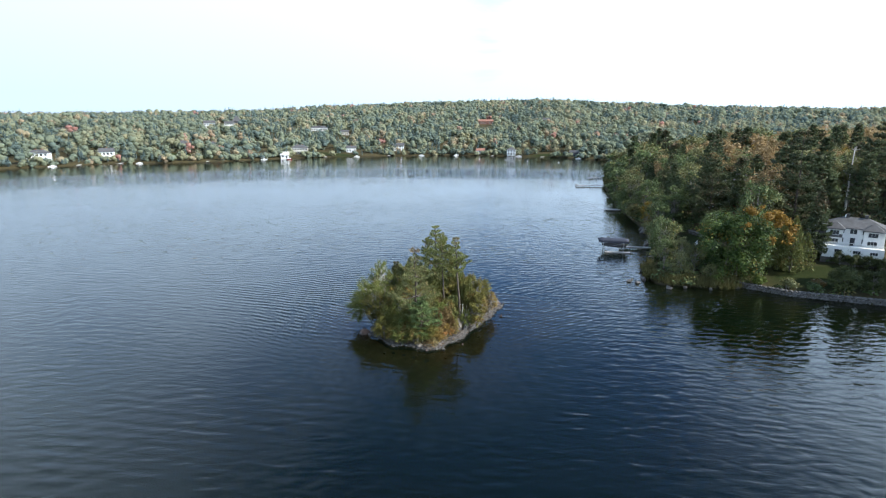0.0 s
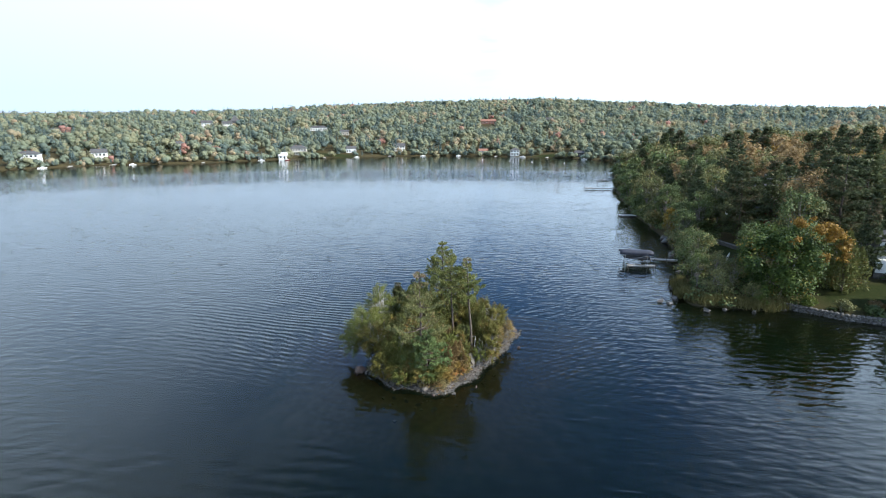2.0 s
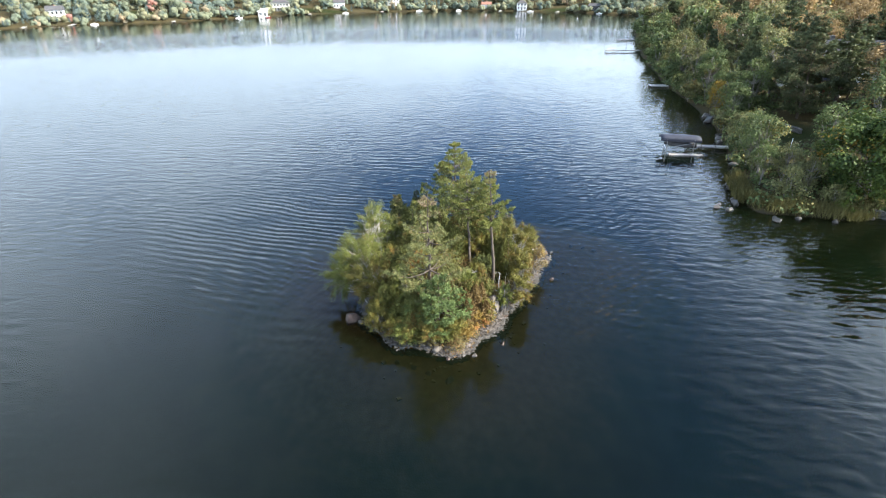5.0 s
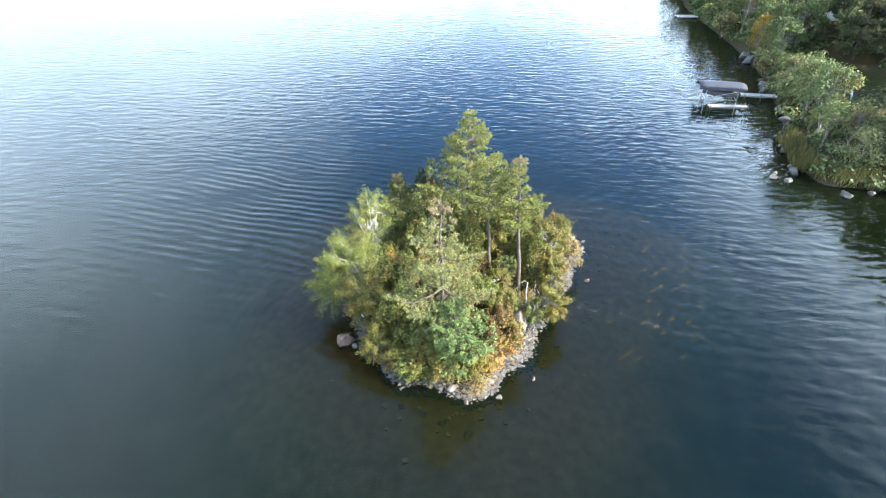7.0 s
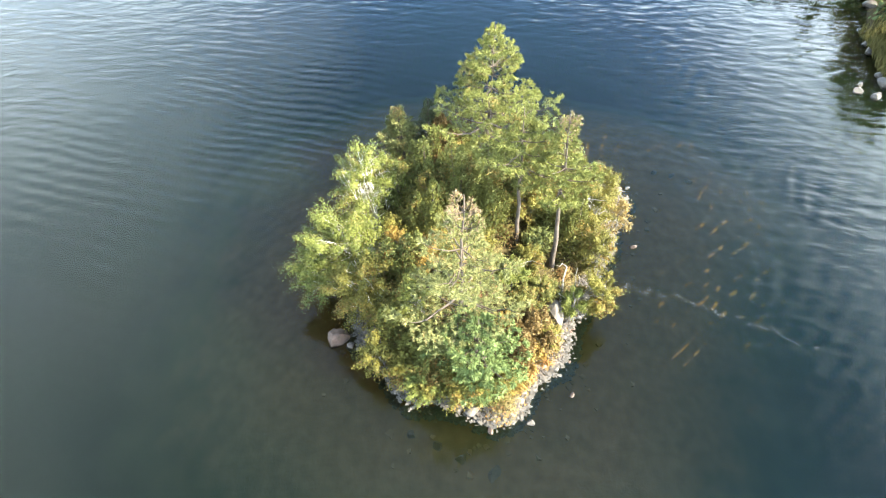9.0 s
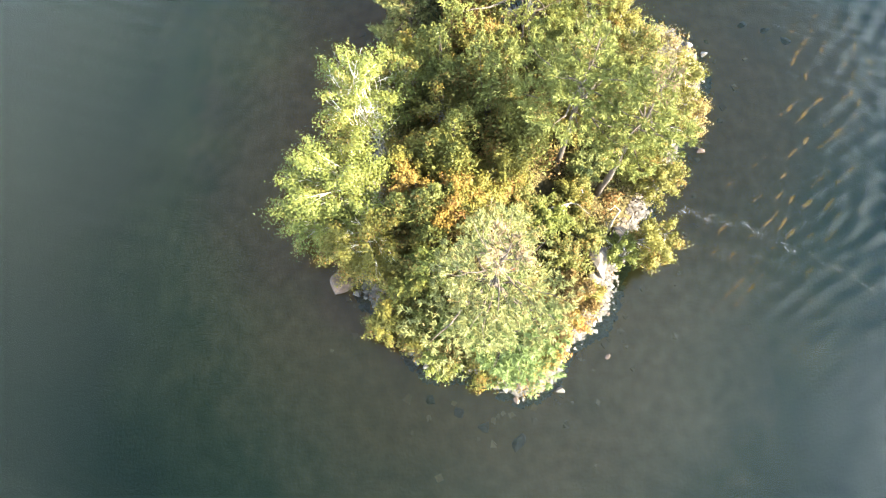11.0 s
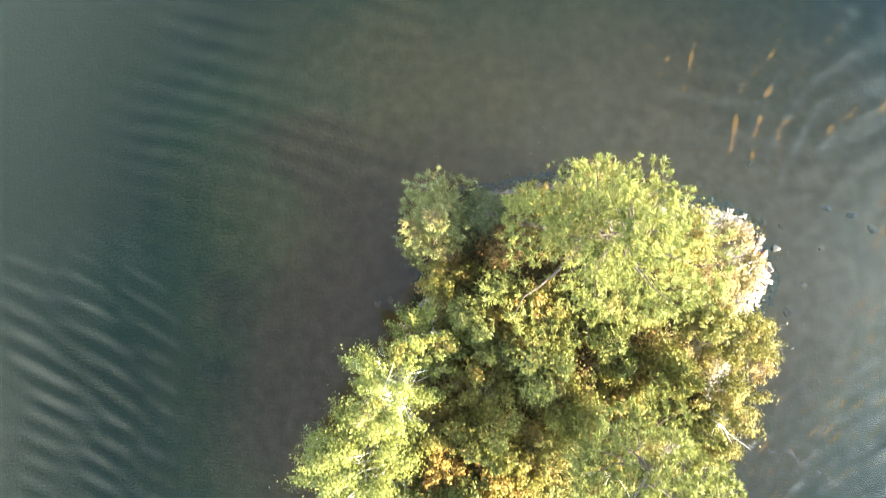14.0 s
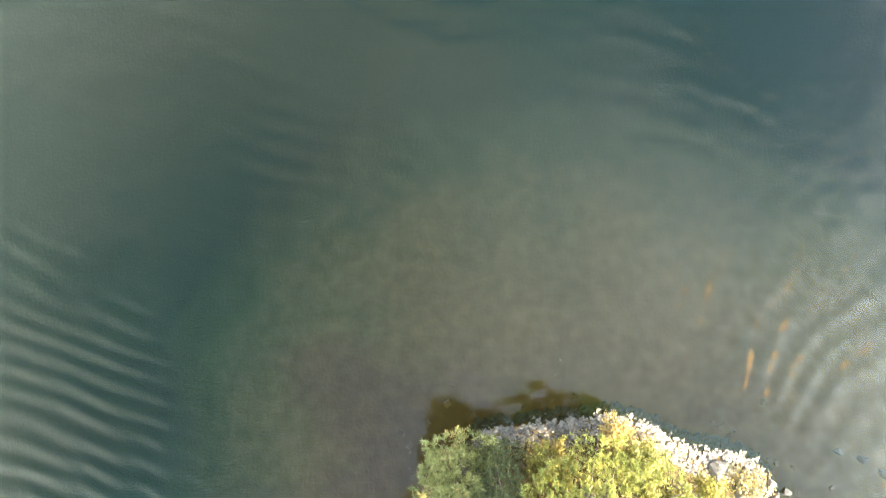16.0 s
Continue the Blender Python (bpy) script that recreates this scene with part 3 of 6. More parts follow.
wg = Geo()
wx = np.array([-420, -120, -20, 20, 120, 330], float)
wy = np.array([-330, -20, 60, 100, 200, 560], float)
WX, WY = np.meshgrid(wx, wy)
wi, wj = np.meshgrid(np.arange(5), np.arange(5), indexing="ij")
wg.add(np.stack([WX.ravel(), WY.ravel(), 0 * WX.ravel()], 1), np.stack([wi * 6 + wj, wi * 6 + wj + 1, wi * 6 + wj + 7, wi * 6 + wj + 6], -1).reshape(-1, 4))
water = tagged(part("water", wg, M_WATER), "calm dark blue lake water with fine ripples", "lake", "", "structure")


# ---- tree builders ----
def wiggle(rng, a, b, k, amount):
    t = np.linspace(0, 1, k)[:, None]
    p = np.asarray(a, float) * (1 - t) + np.asarray(b, float) * t
    off = rng.normal(size=(k, 3)) * amount
    off[0] = off[-1] = 0
    return p + off


def broadleaf(seed, height, spread, clear, lobes, count, leaf, lean=(0, 0), stems=1, lobe=0.30, flat=0.8, bare=0.0, sides=6, drop=0.0, twigs=2, stretch=0.0, stout=1.0):
    """Wood and leaves of a broad-leaved tree: limbs from the stem to clumps of leaves."""
    rng = np.random.default_rng(seed)
    wood, leaf_geo = Geo(), Geo()
    mid = np.array([lean[0], lean[1], (clear + height) / 2])
    rad = np.array([spread / 2, spread / 2, (height - clear) / 2])
    r0 = (0.018 * height + 0.02) * stout
    tops = []
    for s in range(stems):
        a = rng.uniform(0, 6.28)
        base = np.array([math.cos(a), math.sin(a), 0]) * (0.0 if stems == 1 else 0.35)
        top = mid + np.array([math.cos(a) * rad[0] * 0.35 * (stems > 1), math.sin(a) * rad[1] * 0.35 * (stems > 1), rad[2] * 0.55])
        pts = wiggle(rng, base + (0, 0, -0.4), top, 7, 0.02 * height)
        wood.tube(pts, np.linspace(r0, r0 * 0.25, 7) * (1 if stems == 1 else 0.6), sides + 2)
        tops.append(pts)
    d = unit(rng.normal(size=(lobes, 3)) + (0, 0, 0.25))
    q = rng.uniform(0.45, 0.85, (lobes, 1))
    c = mid + d * q * rad
    r = lobe * spread * rng.uniform(0.55, 1.1, lobes) * (1.15 - 0.4 * q[:, 0])
    for k in range(lobes):
        st = tops[k % stems]
        z = np.clip(0.25 + 0.6 * rng.random(), 0, 0.9)
        s0 = st[int(z * 6)]
        if rng.random() < 0.75:
            wood.tube(wiggle(rng, s0, c[k], 5, 0.012 * height), np.linspace(r0 * 0.36, r0 * 0.08, 5), sides - 1)
        for _ in range(twigs):
            e = c[k] + unit(rng.normal(size=3)) * r[k] * 0.95
            wood.tube(wiggle(rng, (s0 + c[k] * 2) / 3, e, 4, 0.012 * height), np.linspace(r0 * 0.12, r0 * 0.03, 4), max(3, sides - 2), False)
    w = r ** 2 / (r ** 2).sum()
    own = rng.choice(lobes, count, p=w)
    keep = rng.random(count) > bare
    own = own[keep]
    dd = unit(rng.normal(size=(len(own), 3)) + (0, 0, 0.18))
    rr = r[own][:, None] * (rng.random((len(own), 1)) ** 0.5) * rng.uniform(0.65, 1.4, (len(own), 1))
    pos = c[own] + dd * rr * (1, 1, flat)
    pos = pos + d[own] * (stretch * r[own] * rng.normal(size=len(own)))[:, None]
    pos[:, 2] -= drop * rng.random(len(own)) * np.hypot(pos[:, 0] - mid[0], pos[:, 1] - mid[1])
    leaves(leaf_geo, pos, dd + (0, 0, 0.45) + 0.4 * rng.normal(size=dd.shape), leaf, leaf * 0.62, rng)
    return wood, leaf_geo


def pine(seed, height, first, reach, tufts, blade, gap=0.6, per=5, lean=(0, 0), droop=0.1, brown_from=2.0, profile="pine", trunk=0.016, thin=0.055, limb_sides=5, k=8, flat_noise=0.05):
    """Wood, needles and browned needles of a conifer with whorls of branches."""
    rng = np.random.default_rng(seed)
    wood, green, brown = Geo(), Geo(), Geo()
    axis_pts = wiggle(rng, (0, 0, -0.4), (lean[0], lean[1], height), 9, 0.0035 * height)
    wood.tube(axis_pts, np.linspace(trunk * height, 0.02, 9), 8)
    ts = np.linspace(0, 1, 9)
    place, way, weight = [], [], []
    z = first
    while z < height - 0.15:
        f = (z - first) / (height - first)
        if profile == "pine":
            size = reach * (0.55 + 0.45 * math.sin(math.pi * min(1, f * 1.25 + 0.12))) * (1 - f ** 3.0) + 0.18
        else:
            size = reach * (1 - f) ** 0.85 + 0.15
        n = max(3, per + rng.integers(-1, 2))
        turn = rng.uniform(0, 6.28)
        o = np.array([np.interp(z / height, ts, axis_pts[:, k]) for k in range(3)])
        for b in range(n):
            a = turn + b * 6.283 / n + rng.normal() * 0.35
            ln = size * (rng.uniform(0.45, 1.2) if profile == "pine" else rng.uniform(0.7, 1.1))
            d = np.array([math.cos(a), math.sin(a), 0])
            up = 0.25 + 0.5 * f - (0 if profile == "pine" else 0.35)
            q = 6
            s = np.linspace(0, 1, q)[:, None]
            pts = o + d * ln * s + np.array([0, 0, 1.0]) * ln * (up * 0.5 * s - droop * s * (1 - s) * 2 + 0.18 * s ** 3) + rng.normal(size=(q, 3)) * 0.03 * ln * s
            wood.tube(pts, np.linspace(0.018 * ln + 0.012, 0.006, q), limb_sides, False)
            m = max(5, int(tufts * ln))
            lat = np.array([-d[1], d[0], 0])
            nt = max(3, int(3.2 * ln + 2))
            tw = rng.integers(0, nt, m)
            u0 = (0.22 + 0.78 * (np.arange(nt) + 0.5) / nt)[tw]
            hand = np.where(tw % 2 == 0, 1.0, -1.0)
            tl = ln * 0.42 * np.sin(math.pi * np.clip(u0 * 0.80 + 0.12, 0, 1)) * rng.uniform(0.75, 1.15, nt)[tw]
            k2 = rng.random(m) ** 0.7
            k2[u0 > 0.93] *= 0.3
            base = np.stack([np.interp(u0, s[:, 0], pts[:, c]) for c in range(3)], 1)
            reach_out = (d * 0.72)[None] + lat[None] * hand[:, None]
            q = base + reach_out * (tl * k2)[:, None] + np.array([0, 0, 1.0]) * (0.16 * tl * k2 ** 2 + flat_noise * rng.normal(size=m) * (0.4 + 0.3 * ln))[:, None]
            place.append(q)
            way.append(unit(reach_out + np.array([0, 0, 0.62])))
            weight.append(np.full(m, f))
        z += gap * rng.uniform(0.75, 1.25) * (1.15 - 0.5 * f)
    place, way, weight = np.concatenate(place), np.concatenate(way), np.concatenate(weight)
    c = np.repeat(place, k, 0)
    dirs = unit(np.repeat(way, k, 0) + 0.62 * rng.normal(size=(len(c), 3)))
    c = c + dirs * blade * 0.45
    nor = np.cross(dirs, rng.normal(size=dirs.shape))
    nor[:, 2] = np.abs(nor[:, 2])
    isb = (np.repeat(weight, k) + 0.09 * rng.normal(size=len(c))) > brown_from
    for g, sel in ((green, ~isb), (brown, isb)):
        if sel.any():
            leaves(g, c[sel], nor[sel], blade, blade * thin * 3.2, rng, dirs[sel])
    return wood, green, brown


def cedar(seed, height, radius, count, spray, tips=7):
    """A dense pointed cedar of upright sprays, with several leaders."""
    rng = np.random.default_rng(seed)
    wood, green = Geo(), Geo()
    wood.tube(wiggle(rng, (0, 0, -0.4), (0, 0, height * 0.9), 6, 0.06), np.linspace(0.02 * height + 0.03, 0.02, 6), 6)
    tx = rng.normal(size=(tips, 2)) * radius * 0.42
    th = height * rng.uniform(0.6, 1.0, tips)
    th[0], tx[0] = height, (0, 0)
    own = rng.integers(0, tips, count)
    f = rng.random(count) ** 0.8
    a = rng.uniform(0, 6.283, count)
    lump = 1 + 0.22 * np.sin(3 * a + own * 2.1 + f * 9) + 0.15 * np.sin(7 * a + f * 23)
    rr = radius * 0.72 * (1 - f) ** 0.7 * lump * (0.55 + 0.45 * rng.random(count) ** 0.4) * np.minimum(1, 0.45 + 4 * f)
    d = np.stack([np.cos(a), np.sin(a), np.zeros(count)], 1)
    pos = np.stack([tx[own, 0] + d[:, 0] * rr, tx[own, 1] + d[:, 1] * rr, 0.1 + f * th[own]], 1)
    for k in range(tips):
        wood.tube(wiggle(rng, (0, 0, 0.3), (tx[k, 0], tx[k, 1], th[k] * 0.85), 4, 0.06), np.linspace(0.05, 0.012, 4), 5, False)
    along = unit(d * 0.8 + (0, 0, 0.75) + 0.45 * rng.normal(size=d.shape))
    leaves(green, pos, np.cross(along, rng.normal(size=d.shape)) + d * 0.8, spray, spray * 0.45, rng, along)
    return wood, green


def plant(name, label, m, wood, greens, bark, category="tree", group=""):
    t = thing(name, m, label, category, group)
    part("trunk" if category == "tree" else "stem", wood, bark, t, "", True)
    for nm, g, mat in greens:
        if g.n:
            part(nm, g, mat, t)
    return t


def at(x, y, turn=0.0, sink=0.05):
    return pose(x, y, height_at(x, y) - sink, 0, 0, turn)


# ---- the island's trees ----
def island_pine(x, y, top, seed, label, first, reach, tufts=34, mat=M_PINE, **kw):
    z = height_at(x, y)
    w, g, b = pine(seed, top - z, first, reach, tufts, kw.pop("blade", 0.28), **kw)
    plant("pine_tree", label, at(x, y), w, [("crown", g, mat), ("browned_crown", b, M_PINE_BROWN)], M_BARK, group="pines on the island")


island_pine(-2.2, 86.4, 12.7, 11, "tall bushy white pine on the island", 2.4, 3.8, 38, gap=0.92, per=6, blade=0.26, thin=0.045)
island_pine(-0.4, 78.2, 12.2, 12, "white pine with a bare lower trunk", 5.6, 2.6, 40, gap=0.85, per=5, lean=(-0.5, 0.4), blade=0.26, thin=0.045)
island_pine(1.9, 77.3, 12.9, 13, "slender pine with a thin crown and bare trunk", 6.0, 1.7, 38, gap=0.8, per=5, lean=(-0.8, -0.3), brown_from=0.90, blade=0.26, thin=0.045)
island_pine(-3.8, 71.7, 12.9, 14, "layered white pine with a browned top", 1.8, 3.2, 33, M_PINE_GREY, gap=1.3, per=6, lean=(-0.1, -0.5), brown_from=0.85, droop=0.2, blade=0.26, thin=0.045)
island_pine(-3.0, 69.5, 6.6, 15, "young blue-green pine above the shore", 1.2, 2.3, 40, M_PINE_BLUE, gap=0.6)
island_pine(-7.9, 86.6, 6.6, 16, "grey-green pine leaning over the water", 1.2, 2.0, 38, M_PINE_GREY, gap=0.5, lean=(-0.6, 0.3))
island_pine(-6.4, 87.0, 7.2, 17, "dark pointed spruce on the island", 0.8, 1.5, 46, M_SPRUCE, gap=0.4, per=6, profile="spruce", blade=0.14)


def island_birch(x, y, seed, label, h, spread, clear, lean, count, bare, mat=M_BIRCH, stems=2, lobes=34, lobe=0.15):
    w, g = broadleaf(seed, h, spread * 0.95, clear, lobes * 2, int(count * 1.25), 0.105, lean, stems, lobe * 0.62, 0.9, bare, 6, 0.12, 2, 0.9, 0.5)
    plant("birch_tree", label, at(x, y), w, [("crown", g, mat)], M_BIRCHBARK, group="birches on the island")


island_birch(-8.9, 79.0, 21, "leaning white-stemmed birch with thin yellow-green leaves", 8.4, 4.8, 1.8, (-1.0, 0.8), 15000, 0.3)
island_birch(-9.2, 76.0, 22, "leaning birch with yellow-green leaves", 6.8, 6.2, 1.2, (-1.7, 0.0), 20000, 0.05, lobes=40)
island_birch(-9.9, 75.0, 23, "low birch limb hanging over the water", 4.8, 4.6, 0.6, (-2.2, 0.5), 11000, 0.05, stems=1, lobes=20, lobe=0.19)
island_birch(-8.2, 74.0, 24, "yellowing birch above the boulder", 5.6, 4.8, 0.6, (-1.2, -0.4), 14000, 0.05, M_SHRUB, lobes=30)
island_birch(-8.2, 81.4, 25, "thin birch on the shaded shore", 6.4, 3.8, 1.0, (-0.5, 0.2), 9000, 0.1, lobes=26)


def island_cedar(x, y, top, r, seed, count, mat, label):
    z = height_at(x, y)
    w, g = cedar(seed, top - z, r, count, 0.19)
    plant("cedar_tree", label, at(x, y, seed * 47), w, [("crown", g, mat)], M_BARK, group="cedars on the island")


for k, (x, y, top, r, n, mat, lab) in enumerate([
        (-5.6, 78.2, 7.6, 1.8, 9000, M_CEDAR, "olive cedar among other trees"),
        (-4.0, 80.6, 8.2, 1.9, 9000, M_CEDAR_DARK, "dark cedar in the middle of the island"),
        (-6.4, 82.4, 7.4, 1.8, 8500, M_CEDAR_DARK, "dark cedar in the middle of the island"),
        (-2.2, 79.2, 7.4, 1.9, 8500, M_CEDAR, "olive cedar among other trees"),
        (-1.2, 82.2, 7.0, 1.8, 8000, M_CEDAR_DARK, "dark cedar in the middle of the island"),
        (1.6, 80.6, 6.8, 1.8, 8500, M_CEDAR, "olive cedar among other trees"),
        (-5.4, 85.6, 7.0, 1.6, 8000, M_RUST, "brown-tinged cedar at the back of the island"),
        (-6.8, 75.2, 6.2, 1.8, 8500, M_CEDAR_DARK, "dark cedar under the birches"),
        (-7.2, 72.4, 4.8, 1.7, 8500, M_CEDAR, "olive cedar above the shore"),
        (-5.4, 70.6, 4.6, 1.7, 9000, M_CEDAR, "olive cedar above the shore"),
        (0.8, 83.8, 6.4, 1.8, 8000, M_CEDAR, "olive cedar among other trees"),
        (3.2, 78.6, 6.6, 1.6, 8000, M_CEDAR, "olive cedar on the sunny side"),
        (-8.0, 80.8, 6.2, 1.5, 7000, M_CEDAR_DARK, "dark cedar above the shore"),
        (-0.6, 70.6, 4.3, 1.3, 6500, M_RUST, "rust-coloured cedar above the stony shore"),
        (0.6, 71.9, 4.4, 1.2, 6500, M_RUST, "rust-coloured cedar above the stony shore")]):
    island_cedar(x, y, top, r, 31 + k, n, mat, lab)


def island_shrub(x, y, top, spread, seed, count, mat, label, lean=(0, 0), leaf=0.12, bare=0.0):
    z = height_at(x, y)
    w, g = broadleaf(seed, max(0.8, top - z), spread * 1.08, 0.15, 44, int(count * 1.2), leaf * 0.9, lean, 3, 0.125, 0.95, bare, 5, 0.05, 1, 0.8)
    plant("shrub", label, at(x, y), w, [("foliage", g, mat)], M_GREYBARK, "shrub", "shrubs on the island")


for k, (x, y, top, sp, n, mat, lean, lab) in enumerate([
        (4.0, 79.8, 7.0, 3.0, 9000, M_SHRUB, (0.2, 0), "tall yellow-green shrub on the sunny shore"),
        (5.0, 82.4, 5.6, 2.8, 8000, M_SHRUB, (0.2, 0), "yellow-green shrub on the sunny shore"),
        (3.3, 75.4, 4.4, 2.4, 7000, M_SHRUB, (0.9, -0.9), "yellow shrub leaning over the water"),
        (4.2, 77.8, 4.8, 2.5, 8000, M_SHRUB, (0.2, -0.2), "yellow-green shrub on the sunny shore"),
        (6.0, 81.4, 4.0, 2.0, 2600, M_PALE, (0.6, -0.2), "thin dry shrub at the shore"),
        (3.6, 83.6, 5.6, 3.0, 7500, M_CEDAR, (0, 0), "olive shrub under the pine"),
        (2.8, 86.4, 4.6, 3.0, 7500, M_SHRUB, (0, 0.2), "yellow-green shrub at the back shore"),
        (0.2, 87.6, 4.4, 2.6, 7000, M_CEDAR, (0, 0.2), "olive shrub at the back shore"),
        (-1.0, 88.7, 3.4, 1.7, 2600, M_PALE, (0, 0.5), "pale dry shrub at the back shore"),
        (-4.0, 87.4, 4.4, 2.4, 6000, M_SHRUB, (0, 0.2), "yellow-green shrub at the back shore"),
        (-7.6, 84.2, 4.6, 2.6, 6000, M_SHRUB, (-0.3, 0), "yellowing shrub on the shaded shore"),
        (-8.2, 82.0, 4.0, 2.4, 6000, M_PALE, (-0.3, 0), "dry yellow shrub on the shaded shore"),
        (-7.6, 77.8, 5.6, 3.0, 8000, M_SHRUB, (0, 0), "yellow-green shrub among the birches"),
        (-4.4, 75.4, 5.4, 3.0, 8000, M_SHRUB, (0, 0), "golden shrub in the middle of the island"),
        (-3.4, 77.2, 5.2, 2.8, 7500, M_SHRUB, (0, 0), "golden shrub in the middle of the island"),
        (-8.2, 73.2, 4.0, 2.8, 8000, M_SHRUB, (-0.3, 0), "yellow-green shrub above the boulder"),
        (-8.0, 70.9, 3.2, 2.4, 6000, M_SHRUB, (-0.4, -0.5), "low yellow shrub at the waterline"),
        (-5.6, 69.0, 2.4, 2.3, 6000, M_BIRCH, (0, -0.2), "low green shrub at the waterline"),
        (-3.6, 68.7, 2.6, 2.4, 6500, M_SHRUB, (0, -0.2), "low yellow shrub at the waterline"),
        (-1.6, 69.3, 2.8, 2.2, 6000, M_SHRUB, (0, -0.2), "low yellow shrub at the waterline"),
        (-4.6, 70.2, 3.8, 2.6, 7000, M_BIRCH, (0, 0), "bright green shrub under the pine"),
        (-0.2, 73.4, 3.7, 2.2, 6500, M_CEDAR, (0, 0), "olive shrub beside the bare patch"),
        (0.9, 74.6, 3.6, 1.8, 5000, M_CEDAR, (0, 0), "olive shrub above the outcrop"),
        (2.6, 74.2, 3.4, 1.7, 4500, M_BIRCH, (0.2, 0), "green shrub above the outcrop"),
        (0.9, 78.0, 4.0, 2.0, 5000, M_CEDAR_DARK, (0, 0), "dark shrub between the pine trunks"),
        (-5.2, 69.3, 2.2, 2.4, 5500, M_SHRUB, (0, -0.2), "low yellow shrub at the waterline"),
        (-2.7, 69.0, 2.3, 2.2, 5500, M_BIRCH, (0, -0.2), "low green shrub at the waterline"),
        (-0.8, 69.5, 2.3, 2.0, 5000, M_GOLDEN, (0, -0.2), "low rust-gold shrub above the stony shore"),
        (0.3, 70.7, 2.6, 1.8, 5000, M_GOLDEN, (0, 0), "rust-gold shrub above the stony shore"),
        (1.1, 71.9, 2.9, 1.7, 4500, M_SHRUB, (0, 0), "yellow shrub above the stony shore"),
        (-6.9, 69.9, 2.3, 2.2, 5500, M_SHRUB, (0, -0.2), "low yellow shrub at the waterline"),
        (-0.9, 75.4, 3.9, 2.2, 5500, M_BIRCH, (0, 0), "green shrub beside the bare patch"),
        (0.2, 76.5, 3.8, 2.2, 5000, M_SHRUB, (0, 0), "yellow-green shrub under the pines"),
        (-6.2, 79.8, 6.2, 3.0, 7000, M_SHRUB, (0, 0), "golden shrub in the middle of the island"),
        (-5.4, 75.6, 5.8, 2.8, 7000, M_GOLDEN, (0, 0), "orange-gold shrub in the middle of the island"),
        (-7.4, 76.2, 5.6, 2.6, 6000, M_GOLDEN, (0, 0), "orange-gold shrub among the birches"),
        (-2.6, 75.8, 4.2, 2.2, 5500, M_CEDAR, (0, 0), "olive shrub beside the bare patch"),
        (-4.2, 83.2, 6.4, 2.8, 7000, M_SHRUB, (0, 0), "yellow-green shrub under the tall pine"),
        (0.4, 80.2, 5.4, 2.6, 6500, M_SHRUB, (0, 0), "golden shrub between the pines"),
        (-1.4, 71.8, 3.4, 1.8, 5000, M_GOLDEN, (0, 0), "rust-orange shrub above the stony shore"),
        (-6.4, 72.6, 5.6, 2.6, 6500, M_BIRCH, (0, 0), "bright green shrub among the cedars")]):
    island_shrub(x, y, top, sp, 61 + k, n, mat, lab, lean)


# ---- the island's ground cover, stones and dead wood ----
def stone_mesh(name, seed, mat, rough=0.22, flat=0.65):
    """A worn stone: a cube subdivided once, pulled round and knocked about."""
    rng = np.random.default_rng(seed)
    bm = bmesh.new()
    bmesh.ops.create_icosphere(bm, subdivisions=1, radius=0.5)
    for v in bm.verts:
        v.co *= 1 + rng.normal() * rough * 0.55
        v.co.x *= 1 + 0.2 * math.sin(seed)
        v.co.z *= flat
    me = bpy.data.meshes.new(name)
    bm.to_mesh(me)
    bm.free()
    me.materials.append(mat)
    return me


def big_rock(name, seed, size, mat, rough=0.16):
    rng = np.random.default_rng(seed)
    bm = bmesh.new()
    bmesh.ops.create_icosphere(bm, subdivisions=3, radius=0.5)
    cuts = [(unit(rng.normal(size=3) * (1, 1, 0.6)), rng.uniform(0.2, 0.36)) for _ in range(11)]
    for v in bm.verts:
        p = np.array(v.co)
        for n, d in cuts:
            k = p @ n
            if k > d:
                p = p - n * (k - d) * 0.97
        p = p * (1 + rough * 0.25 * noise.noise(Vector(p * 5) + Vector((seed, 0, 0))))
        v.co = p * size
    me = bpy.data.meshes.new(name)
    bm.to_mesh(me)
    bm.free()
    me.materials.append(mat)
    return me


def on_island(rng, n, lo, hi):
    p = np.stack([rng.uniform(-14, 12, n), rng.uniform(63, 94, n)], 1)
    z, s = island_height(p[:, 0], p[:, 1])
    k = (s > lo) & (s < hi)
    return p[k], z[k], s[k]


def pebbles(geo, p, z, size, rng):
    """Small eight-cornered stones, joined."""
    n = len(p)
    cube = np.array([(-1, -1, -1), (1, -1, -1), (1, 1, -1), (-1, 1, -1), (-1, -1, 1), (1, -1, 1), (1, 1, 1), (-1, 1, 1)], float) / 2
    f = np.array([(0, 3, 2, 1), (4, 5, 6, 7), (0, 1, 5, 4), (1, 2, 6, 5), (2, 3, 7, 6), (3, 0, 4, 7)])
    v = cube[None] * (1 + 0.35 * rng.normal(size=(n, 8, 3)))
    a = rng.uniform(0, 6.28, n)
    x = v[..., 0] * np.cos(a)[:, None] - v[..., 1] * np.sin(a)[:, None]
    y = v[..., 0] * np.sin(a)[:, None] + v[..., 1] * np.cos(a)[:, None]
    v = np.stack([x, y, v[..., 2] * 0.65], -1) * size[:, None, None]
    v += np.stack([p[:, 0], p[:, 1], z + size * 0.12], 1)[:, None]
    geo.add(v.reshape(-1, 3), (f[None] + (np.arange(n) * 8)[:, None, None]).reshape(-1, 4))


